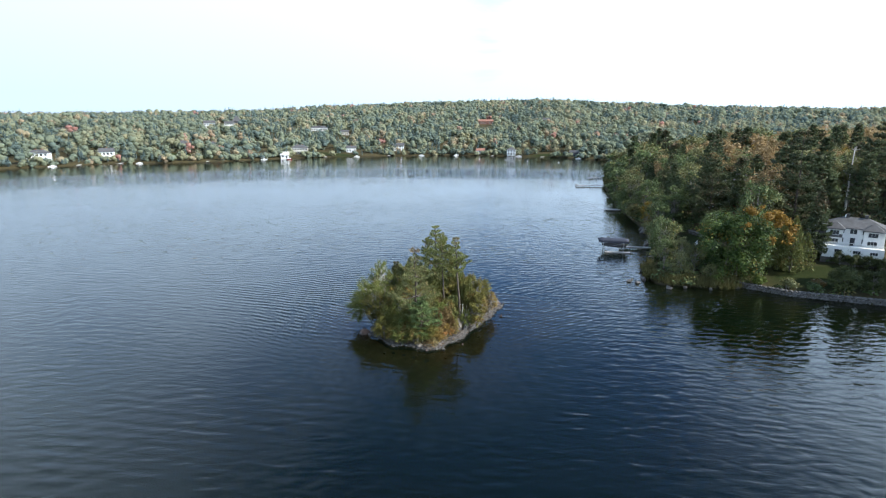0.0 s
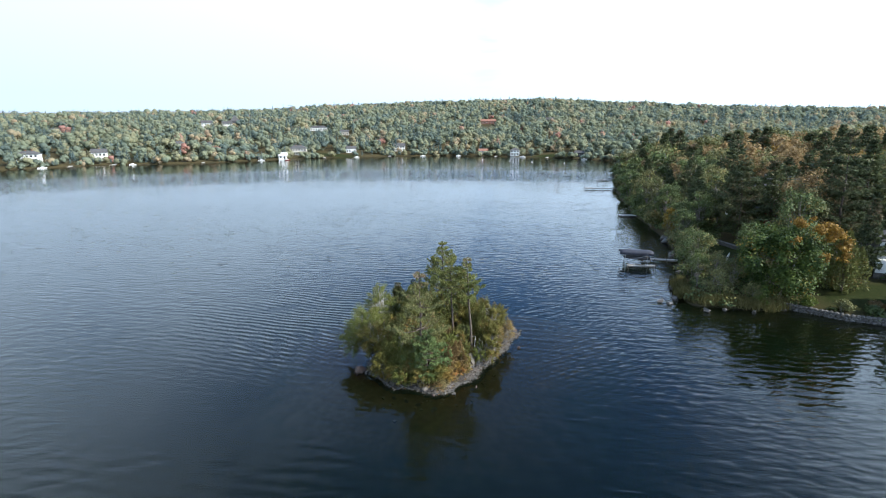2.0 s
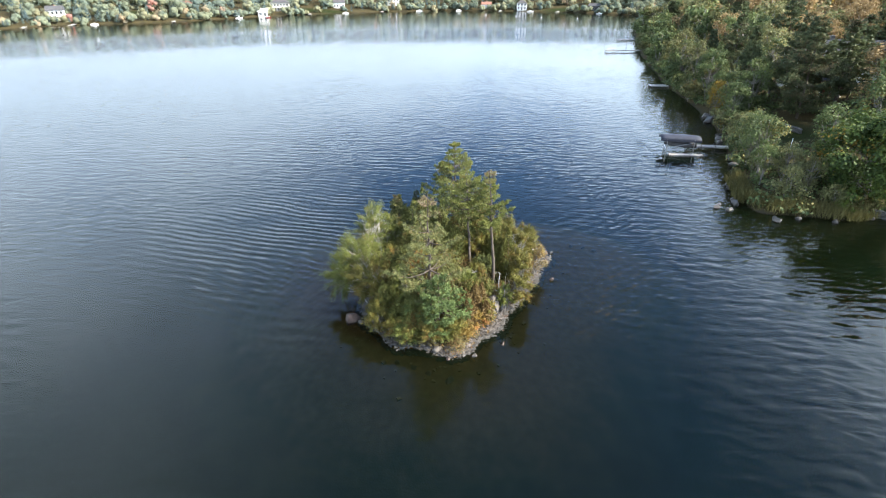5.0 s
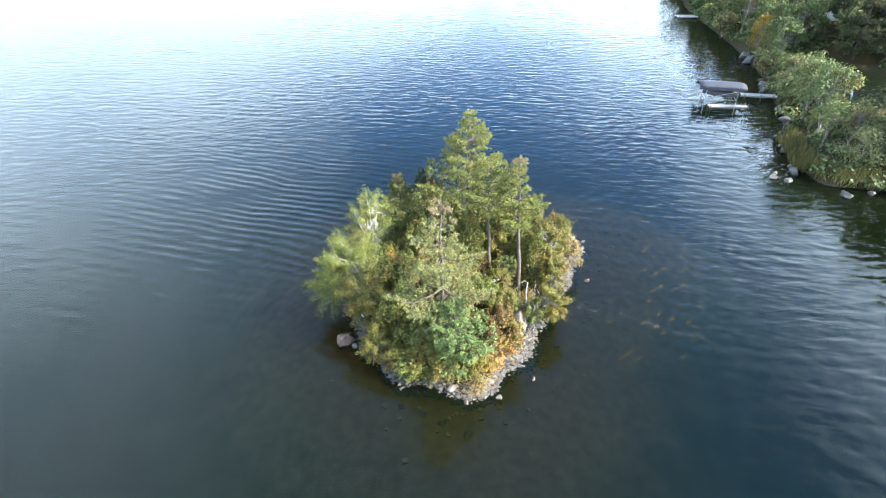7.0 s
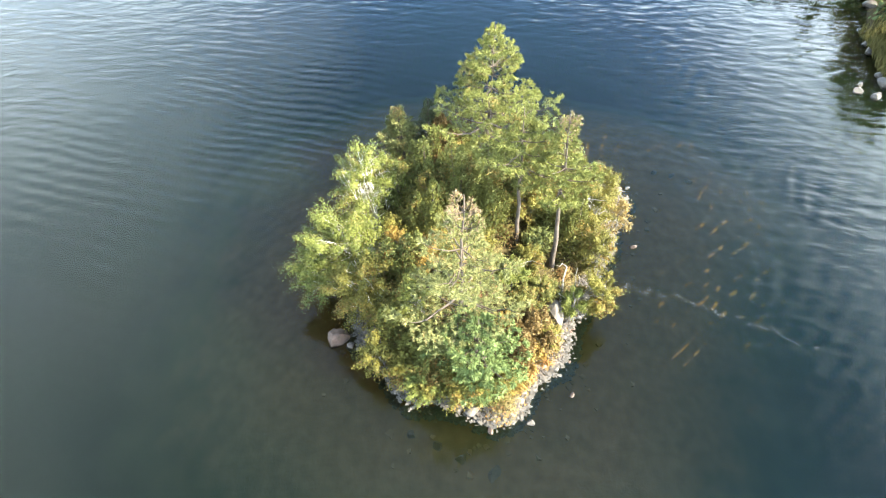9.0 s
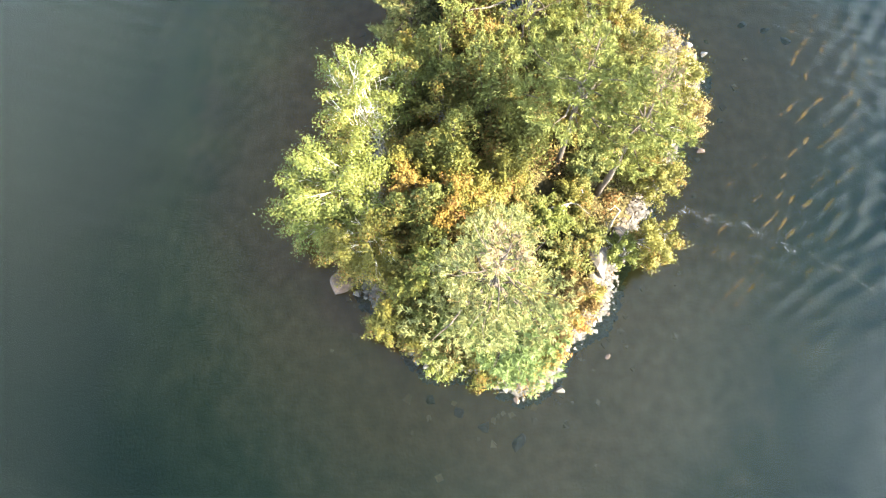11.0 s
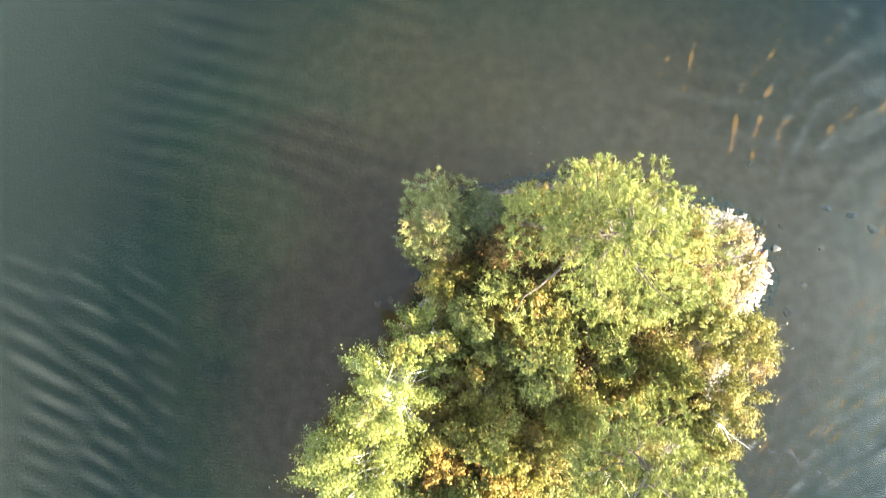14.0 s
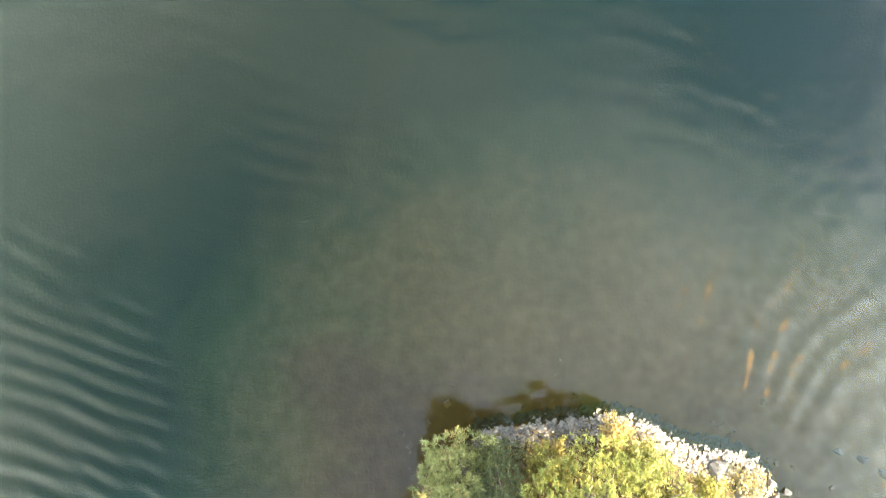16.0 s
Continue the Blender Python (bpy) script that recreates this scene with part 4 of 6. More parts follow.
M_SHINGLES = foliage("shore_stones", (0.017, 0.015, 0.013), (0.049, 0.042, 0.038), (0.128, 0.109, 0.094), None, 0.9, 1.2, 0.0)
M_BEDSTONE = foliage("sunken_stones", (0.110, 0.064, 0.034), (0.180, 0.112, 0.060), (0.280, 0.185, 0.110), None, 0.9, 0.8, 0.0)
rng = np.random.default_rng(401)
gp, gz, gs = on_island(rng, 60000, -0.6, 1.05)
wet = gs < 0.30 + 0.12 * wavy(gp[:, 0], gp[:, 1], 3.0, 8)
gg = Geo()
pebbles(gg, gp[~wet], gz[~wet], rng.uniform(0.06, 0.2, (~wet).sum()), rng)
beach = tagged(part("shingle_beach", gg, M_SHINGLES), "grey and pink stones along the island's waterline", "shingle", "", "stuff")
gg = Geo()
pebbles(gg, gp[wet], gz[wet], rng.uniform(0.07, 0.24, wet.sum()), rng)
tagged(part("wet_shingle", gg, M_DARKROCK), "dark wet stones at the island's waterline", "shingle", "", "stuff")
gp, gz, gs = on_island(rng, 7000, -5.0, -0.5)
keep = rng.random(len(gp)) < 0.3 * np.exp(gs / 0.9) + 0.008
gg = Geo()
bed_size = rng.uniform(0.10, 0.32, keep.sum())
pebbles(gg, gp[keep], np.minimum(gz[keep], -0.10 - 0.62 * bed_size), bed_size, rng)
tagged(part("sunken_stones", gg, M_BEDSTONE), "brown stones on the lake bed round the island", "stones", "", "stuff")

stone_kinds = [stone_mesh("stone", 500 + k, (M_ROCK, M_PALEROCK, M_PINKROCK, M_ROCK, M_DARKROCK, M_PALEROCK)[k]) for k in range(6)]
gp, gz, gs = on_island(rng, 6000, -0.6, 0.9)
for k in range(min(280, len(gp))):
    s = rng.uniform(0.16, 0.36)
    o = part("stone", stone_kinds[rng.integers(0, 6)], None, beach)
    o.matrix_basis = pose(gp[k, 0], gp[k, 1], gz[k] + 0.12 * s, rng.uniform(-20, 20), rng.uniform(-20, 20), rng.uniform(0, 360)) @ Matrix.Diagonal((s * rng.uniform(0.8, 1.4), s, s, 1))

for k, (x, y, z, size, turn, mat, lab) in enumerate([
        (-10.9, 72.3, 0.15, (1.9, 1.5, 1.45), 30, M_PINKROCK, "large angular pink-grey boulder standing in the water"),
        (-10.2, 71.9, 0.05, (0.7, 0.6, 0.5), 80, M_ROCK, "small boulder beside a large one"),
        (0.0, 67.46, 0.06, (0.55, 0.5, 0.45), 10, M_PALEROCK, "pale stone standing out of the water"),
        (-2.1, 66.9, 0.04, (0.55, 0.4, 0.35), 60, M_PINKROCK, "reddish stone standing out of the water"),
        (2.47, 69.2, 0.05, (0.4, 0.4, 0.35), 100, M_PINKROCK, "reddish stone standing out of the water"),
        (8.0, 80.5, 0.06, (0.6, 0.45, 0.45), 20, M_PINKROCK, "reddish stone standing out of the water"),
        (8.0, 86.3, 0.15, (0.8, 0.6, 0.55), 40, M_PINKROCK, "pinkish boulder at the tip of the island"),
        (8.3, 85.5, 0.1, (0.7, 0.55, 0.5), 140, M_DARKROCK, "dark boulder at the tip of the island"),
        (7.7, 87.0, 0.1, (0.7, 0.6, 0.5), 75, M_ROCK, "grey boulder at the tip of the island"),
        (8.6, 86.6, 0.02, (0.6, 0.45, 0.4), 15, M_DARKROCK, "dark boulder at the tip of the island"),
        (7.4, 84.2, 0.15, (0.6, 0.5, 0.45), 200, M_ROCK, "grey boulder at the tip of the island"),
        (7.9, 84.6, 0.02, (0.5, 0.4, 0.35), 260, M_DARKROCK, "dark boulder at the tip of the island"),
        (1.9, 73.9, 1.05, (1.7, 2.0, 1.7), 25, M_PALEROCK, "pale sunlit rock outcrop above the shore"),
        (1.6, 72.9, 0.75, (1.2, 1.1, 1.3), 70, M_PALEROCK, "pale sunlit rock outcrop above the shore"),
        (2.9, 75.2, 0.9, (1.1, 1.3, 1.2), 120, M_ROCK, "grey rock outcrop above the shore"),
        (6.3, 86.2, 0.45, (2.2, 1.9, 0.7), 10, M_PALEROCK, "flat pale rock at the tip of the island"),
        (5.0, 87.4, 0.4, (2.0, 1.4, 0.6), 160, M_PALEROCK, "flat pale rock at the tip of the island"),
        (-3.0, 68.0, 0.3, (1.1, 0.8, 0.5), 10, M_PALEROCK, "pale flat stone at the waterline"),
        (12.5, 88.5, -0.25, (0.7, 0.5, 0.4), 35, M_ROCK, "sunken stone under shallow water"),
        (11.2, 88.8, -0.22, (0.6, 0.6, 0.4), 95, M_ROCK, "sunken stone under shallow water"),
        (13.6, 87.9, -0.25, (0.8, 0.6, 0.4), 135, M_ROCK, "sunken stone under shallow water"),
        (-3.6, 65.6, -0.45, (1.0, 0.8, 0.5), 35, M_PINKROCK, "sunken stone under shallow water"),
        (-2.0, 64.9, -0.5, (1.2, 0.9, 0.5), 75, M_PINKROCK, "sunken stone under shallow water"),
        (-4.8, 66.2, -0.4, (0.8, 0.7, 0.5), 5, M_PINKROCK, "sunken stone under shallow water"),
        (-6.3, 66.8, -0.35, (0.9, 0.7, 0.5), 55, M_PINKROCK, "sunken stone under shallow water")]):
    o = new("boulder", big_rock("boulder", 300 + k, (1, 1, 1), mat))
    o.matrix_basis = pose(x, y, z, 0, 0, turn) @ Matrix.Diagonal((*size, 1))
    tagged(o, lab, "boulder", "boulders round the island")


def undergrowth():
    rng = np.random.default_rng(77)
    g = Geo()
    p, z, s = on_island(rng, 720, 0.75, 20)
    for (x, y), z0, s0 in zip(p, z, s):
        n, r, h = rng.integers(150, 420), rng.uniform(0.5, 1.1), rng.uniform(0.6, 1.5)
        if math.hypot(x + 2.4, y - 73.4) < 0.9:
            continue
        d = unit(rng.normal(size=(n, 3)))
        d[:, 2] = np.abs(d[:, 2])
        pos = np.array([x, y, z0]) + d * rng.random((n, 1)) ** 0.4 * (r, r, h)
        leaves(g, pos, d + (0, 0, 0.6) + 0.5 * rng.normal(size=d.shape), 0.13, 0.085, rng)
    return g


tagged(part("undergrowth", undergrowth(), M_FERN), "yellow and russet undergrowth covering the island", "undergrowth", "", "stuff")


def dead_wood(name, x, y, points, radius, label, twigs=0, seed=1, mat=None):
    rng = np.random.default_rng(seed)
    g = Geo()
    pts = np.array(points, float)
    g.tube(pts, np.linspace(radius, radius * 0.35, len(pts)), 7)
    sprigs = []
    for k in range(twigs):
        a = pts[rng.integers(1, len(pts))]
        sprigs.append(Geo())
        sprigs[-1].tube(wiggle(rng, a, a + unit(rng.normal(size=3) + (0, 0, 0.5)) * rng.uniform(0.5, 1.6), 4, 0.06), np.linspace(radius * 0.35, 0.008, 4), 5, False)
    o = thing(name, pose(x, y, height_at(x, y) - 0.05), label, "dead wood")
    part("stem", g, mat or M_DEAD, o, "", True)
    for q in sprigs:
        part("twig", q, mat or M_DEAD, o, "", True)
    return o


dead_wood("dead_sapling", 2.3, 75.2, [(0, 0, 0), (0.02, 0.1, 0.9), (-0.05, 0.3, 2.0), (0.05, 0.5, 2.9)], 0.09, "bleached bare stem among shrubs", 2, 3)
dead_wood("fallen_branch", 1.9, 74.6, [(0, 0, 1.6), (0.5, -0.3, 1.5), (0.9, 0.2, 1.9), (1.3, 0.1, 1.5)], 0.055, "bleached fallen branches above the outcrop", 7, 4)
dead_wood("fallen_branch", -1.6, 75.4, [(0, 0, 0.3), (0.8, 0.5, 0.5), (1.6, 0.6, 0.9), (2.2, 1.0, 0.8)], 0.06, "pale fallen branch on the bare patch", 6, 5)
dead_wood("dead_sapling", -9.0, 79.4, [(0, 0, 0), (-0.2, 0.1, 2.2), (-0.6, 0.2, 4.4), (-1.0, 0.4, 6.6)], 0.055, "bare white birch stem with dead branches", 26, 6, M_BIRCHBARK)
dead_wood("dead_sapling", 3.4, 79.0, [(0, 0, 0), (0.1, 0.1, 2.5), (0.0, 0.2, 4.8)], 0.06, "bare grey twiggy stem", 12, 7)
dead_wood("driftwood_log", 5.9, 85.2, [(0, 0, 0.15), (0.8, 0.5, 0.2), (1.6, 0.8, 0.15)], 0.09, "bleached driftwood log on the shore", 2, 8)


# ---- the wooded shore ----
def proto(kind, seed, lod):
    n, leaf = (3200, 0.40) if lod == 0 else (800, 0.85)
    if kind in ("green", "olive", "autumn", "golden"):
        w, g = broadleaf(seed, 14.0, 9.5, 2.2, 34 if lod == 0 else 16, n, leaf, (0, 0), 1, 0.19 if lod == 0 else 0.24, 0.8, 0, 4, 0.0, 0)
        mat = {"green": M_GREEN, "olive": M_OLIVE, "autumn": M_ORANGE, "golden": M_GOLD}[kind]
        return w, [("crown", g, mat)], M_GREYBARK
    if kind == "fir":
        w, g, b = pine(seed, 20.0, 1.5, 4.6, 5 if lod == 0 else 1.8, 0.95 if lod == 0 else 1.6, gap=1.3 if lod == 0 else 1.9, per=6, profile="spruce", droop=0.15, trunk=0.012, thin=0.11, limb_sides=3, k=6)
        return w, [("crown", g, M_FIR)], M_BARK
    w, g, b = pine(seed, 19.0, 4.0, 4.6, 5 if lod == 0 else 1.8, 0.95 if lod == 0 else 1.6, gap=1.4 if lod == 0 else 2.0, per=5, brown_from=1.05, trunk=0.012, thin=0.11, limb_sides=3, k=6)
    return w, [("crown", g, M_FIR), ("browned_crown", b, M_PINE_BROWN)], M_BARK


LABELS = {"green": "green broad-leaved tree in the shore wood", "olive": "olive-green broad-leaved tree turning yellow", "autumn": "broad-leaved tree in brown autumn leaf",
          "golden": "small tree in golden autumn leaf", "fir": "dark pointed fir in the shore wood", "pine": "dark layered pine in the shore wood"}
SIZE = {"green": 14.0, "olive": 14.0, "autumn": 14.0, "golden": 14.0, "fir": 20.0, "pine": 19.0}
PROTOS = {}
forest_rng = np.random.default_rng(900)


def grow(kind, x, y, height, widen=1.0, lod=0, label=""):
    variants = PROTOS.setdefault((kind, lod), [])
    s = height / SIZE[kind]
    m = at(x, y, forest_rng.uniform(0, 360), 0.1)
    if len(variants) < (3 if lod == 0 else 2):
        w, gs, bark = proto(kind, 700 + 31 * len(variants) + 7 * len(kind) + 3 * lod, lod)
        t = plant({"fir": "fir_tree", "pine": "pine_tree"}.get(kind, "broadleaf_tree"), label or LABELS[kind], m, w, gs, bark, "tree", "trees of the shore wood")
        variants.append(t)
        return t
    t = copy_thing(variants[forest_rng.integers(0, len(variants))], m @ Matrix.Diagonal((s * widen, s * widen, s, 1)))
    return tagged(t, label or LABELS[kind])


# first of each kind stand at full size inside the wood
for k, kind in enumerate(("green", "olive", "autumn", "golden", "fir", "pine")):
    for j in range(3):
        grow(kind, 112 + 9 * j, 158 + 8 * k + 3 * j, 0)
    for j in range(2):
        grow(kind, 106 + 11 * j, 208 + 9 * k, 0, 1, 1)

SINGLE = [          ("green", 41.5, 111, 10.5, 0.95, ""), ("green", 42.2, 116, 10, 0.9, ""), ("olive", 44.8, 121.5, 8.5, 0.8, ""), ("golden", 49, 147, 9, 0.7, "golden-topped young tree at the shore"),
          ("green", 52.5, 152, 11, 0.9, ""), ("green", 48.2, 138.0, 5, 0.8, "low green tree above the rocky shore"), ("olive", 43, 106.5, 6.5, 1.1, "rounded grey-green willow at the reed bed"),
          ("pine", 108, 130, 21, 1.0, ""), ("green", 86.5, 104.5, 8.5, 0.85, "thin tree in front of the white house"),
          ("pine", 66, 150, 17, 1.0, ""), ("fir", 79, 126.5, 20, 1.0, ""), ("fir", 85, 121.5, 17, 1.0, ""), ("green", 54, 166, 12, 1.0, ""), ("olive", 55, 178, 13, 1.0, ""),
          ("green", 56, 190, 12, 1.0, ""), ("olive", 60, 203, 13, 1.0, ""), ("fir", 63, 214, 15, 1.0, ""), ("autumn", 56, 118, 6, 0.8, "russet shrub-like tree on the lawn's edge"),
          ("green", 51.5, 112.5, 10, 1.0, ""), ("olive", 45.4, 127.5, 7, 0.9, ""), ("green", 57.5, 109, 11, 1.0, ""), 
          ("green", 50, 142, 10, 1.0, ""), ("green", 56, 148, 12, 1.0, ""), ("fir", 58, 156, 16, 1.0, ""), ("fir", 69, 109, 13, 0.9, ""), ("pine", 75, 133, 20, 1.1, ""),
          ("green", 40.5, 107.5, 7, 0.9, ""), ("olive", 44.5, 103, 6, 1.0, ""), ("green", 77.5, 94, 11, 1.1, ""), ("olive", 83, 93, 12, 1.1, ""), ("fir", 89, 97, 15, 1.0, "")]
# the last six are added out of view to shade the house lawn
SINGLE += [("pine", 77.5, 152.5, 16, 1.1, ""), ("pine", 70.5, 145.0, 17, 1.1, ""), ("green", 74.0, 150.0, 11, 1.0, ""), ("green", 80.5, 88.5, 17, 1.2, ""), ("pine", 84.5, 86.5, 21, 1.2, ""), ("fir", 87.0, 90.5, 22, 1.2, ""), ("green", 91.5, 86.0, 18, 1.2, ""), ("pine", 96.0, 90.0, 23, 1.2, ""), ("green", 86.0, 84.0, 16, 1.2, "")]
for kind, x, y, h, wd, lab in SINGLE:
    grow(kind, x, y, h, wd, 0, lab)

for k, (x, y, h, reach, first, prof, lab) in enumerate([(71.0, 121.0, 23.0, 6.2, 2.0, "spruce", "tall dark conifer with drooping layered boughs"), (62.0, 141.0, 18.5, 6.0, 2.5, "pine", "broad layered pine with browned tips"),
                                                     (101.0, 142.0, 22.5, 5.5, 5.0, "pine", "tall dark pine beside a dead birch"), (93.0, 127.0, 21.0, 5.6, 2.0, "spruce", "tall dark conifer behind the white house"),
                                                     (66.0, 152.0, 18.0, 5.0, 3.0, "pine", "layered pine among other trees")]):
    w, g, b = pine(840 + k, h, first, reach, 17, 0.62, gap=1.9, per=7, droop=0.25, brown_from=0.97 if k else 2.0, profile=prof, trunk=0.013, thin=0.06, limb_sides=4, k=8)
    plant("pine_tree", lab, at(x, y, 40 * k), w, [("crown", g, M_FIR), ("browned_crown", b, M_ORANGE)], M_BARK, "tree", "trees of the shore wood")
w, g = broadleaf(811, 13.0, 16.5, -1.6, 54, 24000, 0.40, (0, 0), 1, 0.15, 0.85, 0, 7)
flame = Geo()
for sd, lx, ly, lo, hi, sp, n in ((821, 3.8, -4.0, 9.8, 12.8, 4.4, 1000), (822, 0.8, -2.6, 11.6, 13.8, 3.2, 520), (823, -1.6, -5.4, 9.4, 11.0, 2.0, 170), (824, 6.2, -3.2, 8.2, 11.6, 3.2, 520), (826, 5.2, -5.6, 7.2, 9.4, 2.6, 300), (825, 2.2, -6.6, 7.2, 8.8, 1.8, 130)):
    _, f = broadleaf(sd, hi, sp, lo, 7, n, 0.38, (lx, ly), 1, 0.3, 0.85, 0, 5)
    flame.add(np.concatenate(f.v), list(f.f))
plant("maple_tree", "broad green maple with orange and yellow top leaves", at(51.5, 102.0, 0), w, [("crown", g, M_MAPLE), ("orange_leaves", flame, M_FLAME)], M_GREYBARK, "tree")
w, g = cedar(812, 10.2, 3.0, 5200, 0.5)
plant("cedar_tree", "brown-green conical cedar beside the maple", at(61.3, 102.6), w, [("crown", g, M_CEDAR_DARK)], M_BARK, "tree")
for x, y, h, sp, sd in ((65.2, 93.6, 4.6, 5.4, 813), (69.8, 92.6, 4.2, 4.6, 814)):
    w, g = broadleaf(sd, h, sp, 0.1, 40, 7000, 0.24, (0, 0), 3, 0.17, 0.95, 0, 5)
    plant("hedge_ball", "clipped round green bush on the lawn", at(x, y), w, [("foliage", g, M_HEDGE)], M_GREYBARK, "bush", "clipped bushes by the house")
for k, (x, y, h, sp, mat, lab) in enumerate([(57.5, 95.6, 1.7, 3.0, M_OLIVE, "low olive bush behind the stone wall"), (61.0, 94.2, 1.4, 2.4, M_GREEN, "low green bush behind the stone wall"),
                                            (62.8, 96.2, 1.0, 2.2, M_RUST, "low russet bush on the lawn"), (66.8, 95.4, 0.9, 1.8, M_OLIVE, "low olive bush on the lawn"),
                                            (54.0, 97.6, 1.6, 2.6, M_GRASS, "bright green bush at the wall's end"), (74.0, 106.5, 3.2, 3.6, M_GREEN, "dark bush by the house"),
                                            (47.0, 98.3, 1.5, 2.6, M_GRASS, "bright green bush at the waterline"), (41.5, 101.8, 4.6, 5.0, M_OLIVE, "grey-olive willow bush at the reed bed"),
                                            (46.2, 99.6, 3.0, 4.0, M_OLIVE, "olive bush under the maple"), (44.5, 113.5, 4.0, 4.6, M_GREEN, "green bush above the rocky shore")]):
    w, g = broadleaf(830 + k, h, sp, 0.15, 14, 1900, 0.26, (0, 0), 3, 0.28, 0.9, 0, 5)
    plant("bush", lab, at(x, y), w, [("foliage", g, mat)], M_GREYBARK, "bush", "bushes on the wooded shore")
for k, (x, y) in enumerate([(71.5, 105.5), (73.2, 104.0), (75.0, 102.8), (76.9, 101.6), (78.8, 100.4), (80.6, 99.3)]):
    w, g = broadleaf(890 + k, 2.6, 3.2, 0.1, 22, 2600, 0.24, (0, 0), 3, 0.2, 0.9, 0, 5)
    plant("bush", "dark green bush in a row below the house", at(x, y), w, [("foliage", g, M_HEDGE)], M_GREYBARK, "bush", "bushes below the white house")
dead_wood("dead_birch", 98.0, 147.0, [(0, 0, 0), (0.05, 0, 5), (0.0, 0.05, 10), (0.1, 0, 15.5)], 0.30, "bare white dead birch among dark pines", 16, 9, M_BIRCHBARK)

HOUSES = [(79.4, 111.5, 11.0), (83, 168, 14.0)]


def clear_of_things(x, y):
    if any(math.hypot(x - a, y - b) < r for a, b, r in HOUSES):
        return False
    if lawn_mask(np.array([x]), np.array([y]))[0] > 0.15:
        return False
    for ax, ay, bx, by, r in ((57, 130, 46, 110, 4.5), (76, 160, 60, 128, 5.5), (86, 161, 78, 143, 5.0), (66, 96, 78, 104, 7.5), (80, 104, 70, 92, 7), (85, 121, 98, 147, 5.0), (71, 121, 60, 104, 4.5), (62, 141, 53, 126, 4.5), (93, 127, 84, 113, 4.5), (101, 142, 90, 126, 4.5)):
        k = min(1, max(0, ((x - ax) * (bx - ax) + (y - ay) * (by - ay)) / ((bx - ax) ** 2 + (by - ay) ** 2)))
        if math.hypot(x - ax - k * (bx - ax), y - ay - k * (by - ay)) < r:
            return False
    return not any(math.hypot(x - q[1], y - q[2]) < 4.5 for q in SINGLE) and not any(math.hypot(x - a, y - b) < 5.5 for a, b in ((71, 121), (62, 141), (101, 142), (93, 127), (66, 152))) and math.hypot(x - 51.5, y - 102) > 9 and math.hypot(x - 60.5, y - 101) > 4


def wood():
    y = 92.0
    while y < 330:
        near = y < 205
        step = 6.0 if near else 9.4
        x = 40.0
        while x < 0.74 * y + 12:
            px, py = x + forest_rng.uniform(-0.42, 0.42) * step, y + forest_rng.uniform(-0.42, 0.42) * step
            s = -float(signed_distance(np.array([[px, py]]), LAKE)[0])
            if s > 2.0 and clear_of_things(px, py):
                pick = forest_rng.random()
                edge = s < 14
                if edge:
                    kind = "green" if pick < 0.6 else "olive" if pick < 0.86 else "golden" if pick < 0.9 else "fir"
                elif s > 34:
                    kind = "green" if pick < 0.22 else "olive" if pick < 0.52 else "autumn" if pick < 0.95 else "pine"
                else:
                    kind = "green" if pick < 0.26 else "olive" if pick < 0.48 else "autumn" if pick < 0.70 else "fir" if pick < 0.80 else "pine"
                h = (forest_rng.uniform(8, 12) if edge else forest_rng.uniform(12, 17)) * (1.0 if near else 1.1)
                if kind in ("fir", "pine"):
                    h *= 1.0 if s > 34 else 1.18
                if px > 84 and 112 < py < 150 and kind in ("fir", "pine"):
                    h *= 1.15
                grow(kind, px, py, h, forest_rng.uniform(0.9, 1.2), 0 if near else 1)
            x += step
        y += step



def shore_bushes():
    """Leafy bushes that hang over the wooded shore's waterline."""
    line = LAKE[15:31]
    kinds = []
    for k, mat in enumerate((M_GREEN, M_OLIVE, M_GREEN)):
        w, g = broadleaf(870 + k, 3.4, 4.4, 0.1, 16, 1300, 0.36, (0, 0), 3, 0.24, 0.9, 0, 4, 0.0, 0)
        kinds.append((w.mesh("stem", M_GREYBARK), g.mesh("foliage", mat)))
    for (ax, ay), (bx, by) in zip(line, line[1:]):
        ln = math.hypot(bx - ax, by - ay)
        nx, ny = (by - ay) / ln, -(bx - ax) / ln
        if by < 112 and ax < 47:
            continue
        for k in range(max(1, int(ln / 3.0))):
            t = (k + forest_rng.random()) / max(1, int(ln / 3.0))
            off = forest_rng.uniform(0.8, 4.5)
            x, y = ax + (bx - ax) * t - nx * off, ay + (by - ay) * t - ny * off
            if -signed_distance(np.array([[x, y]]), LAKE)[0] < 0.5 or math.hypot(x - 44, y - 128.5) < 2.5:
                continue
            wm, gm = kinds[forest_rng.integers(0, 3)]
            s = forest_rng.uniform(0.6, 1.35)
            ob = thing("bush", at(x, y, forest_rng.uniform(0, 360)) @ Matrix.Scale(s, 4), "leafy bush hanging over the wooded shore", "bush", "bushes on the wooded shore")
            part("stem", wm, None, ob)
            part("foliage", gm, None, ob)



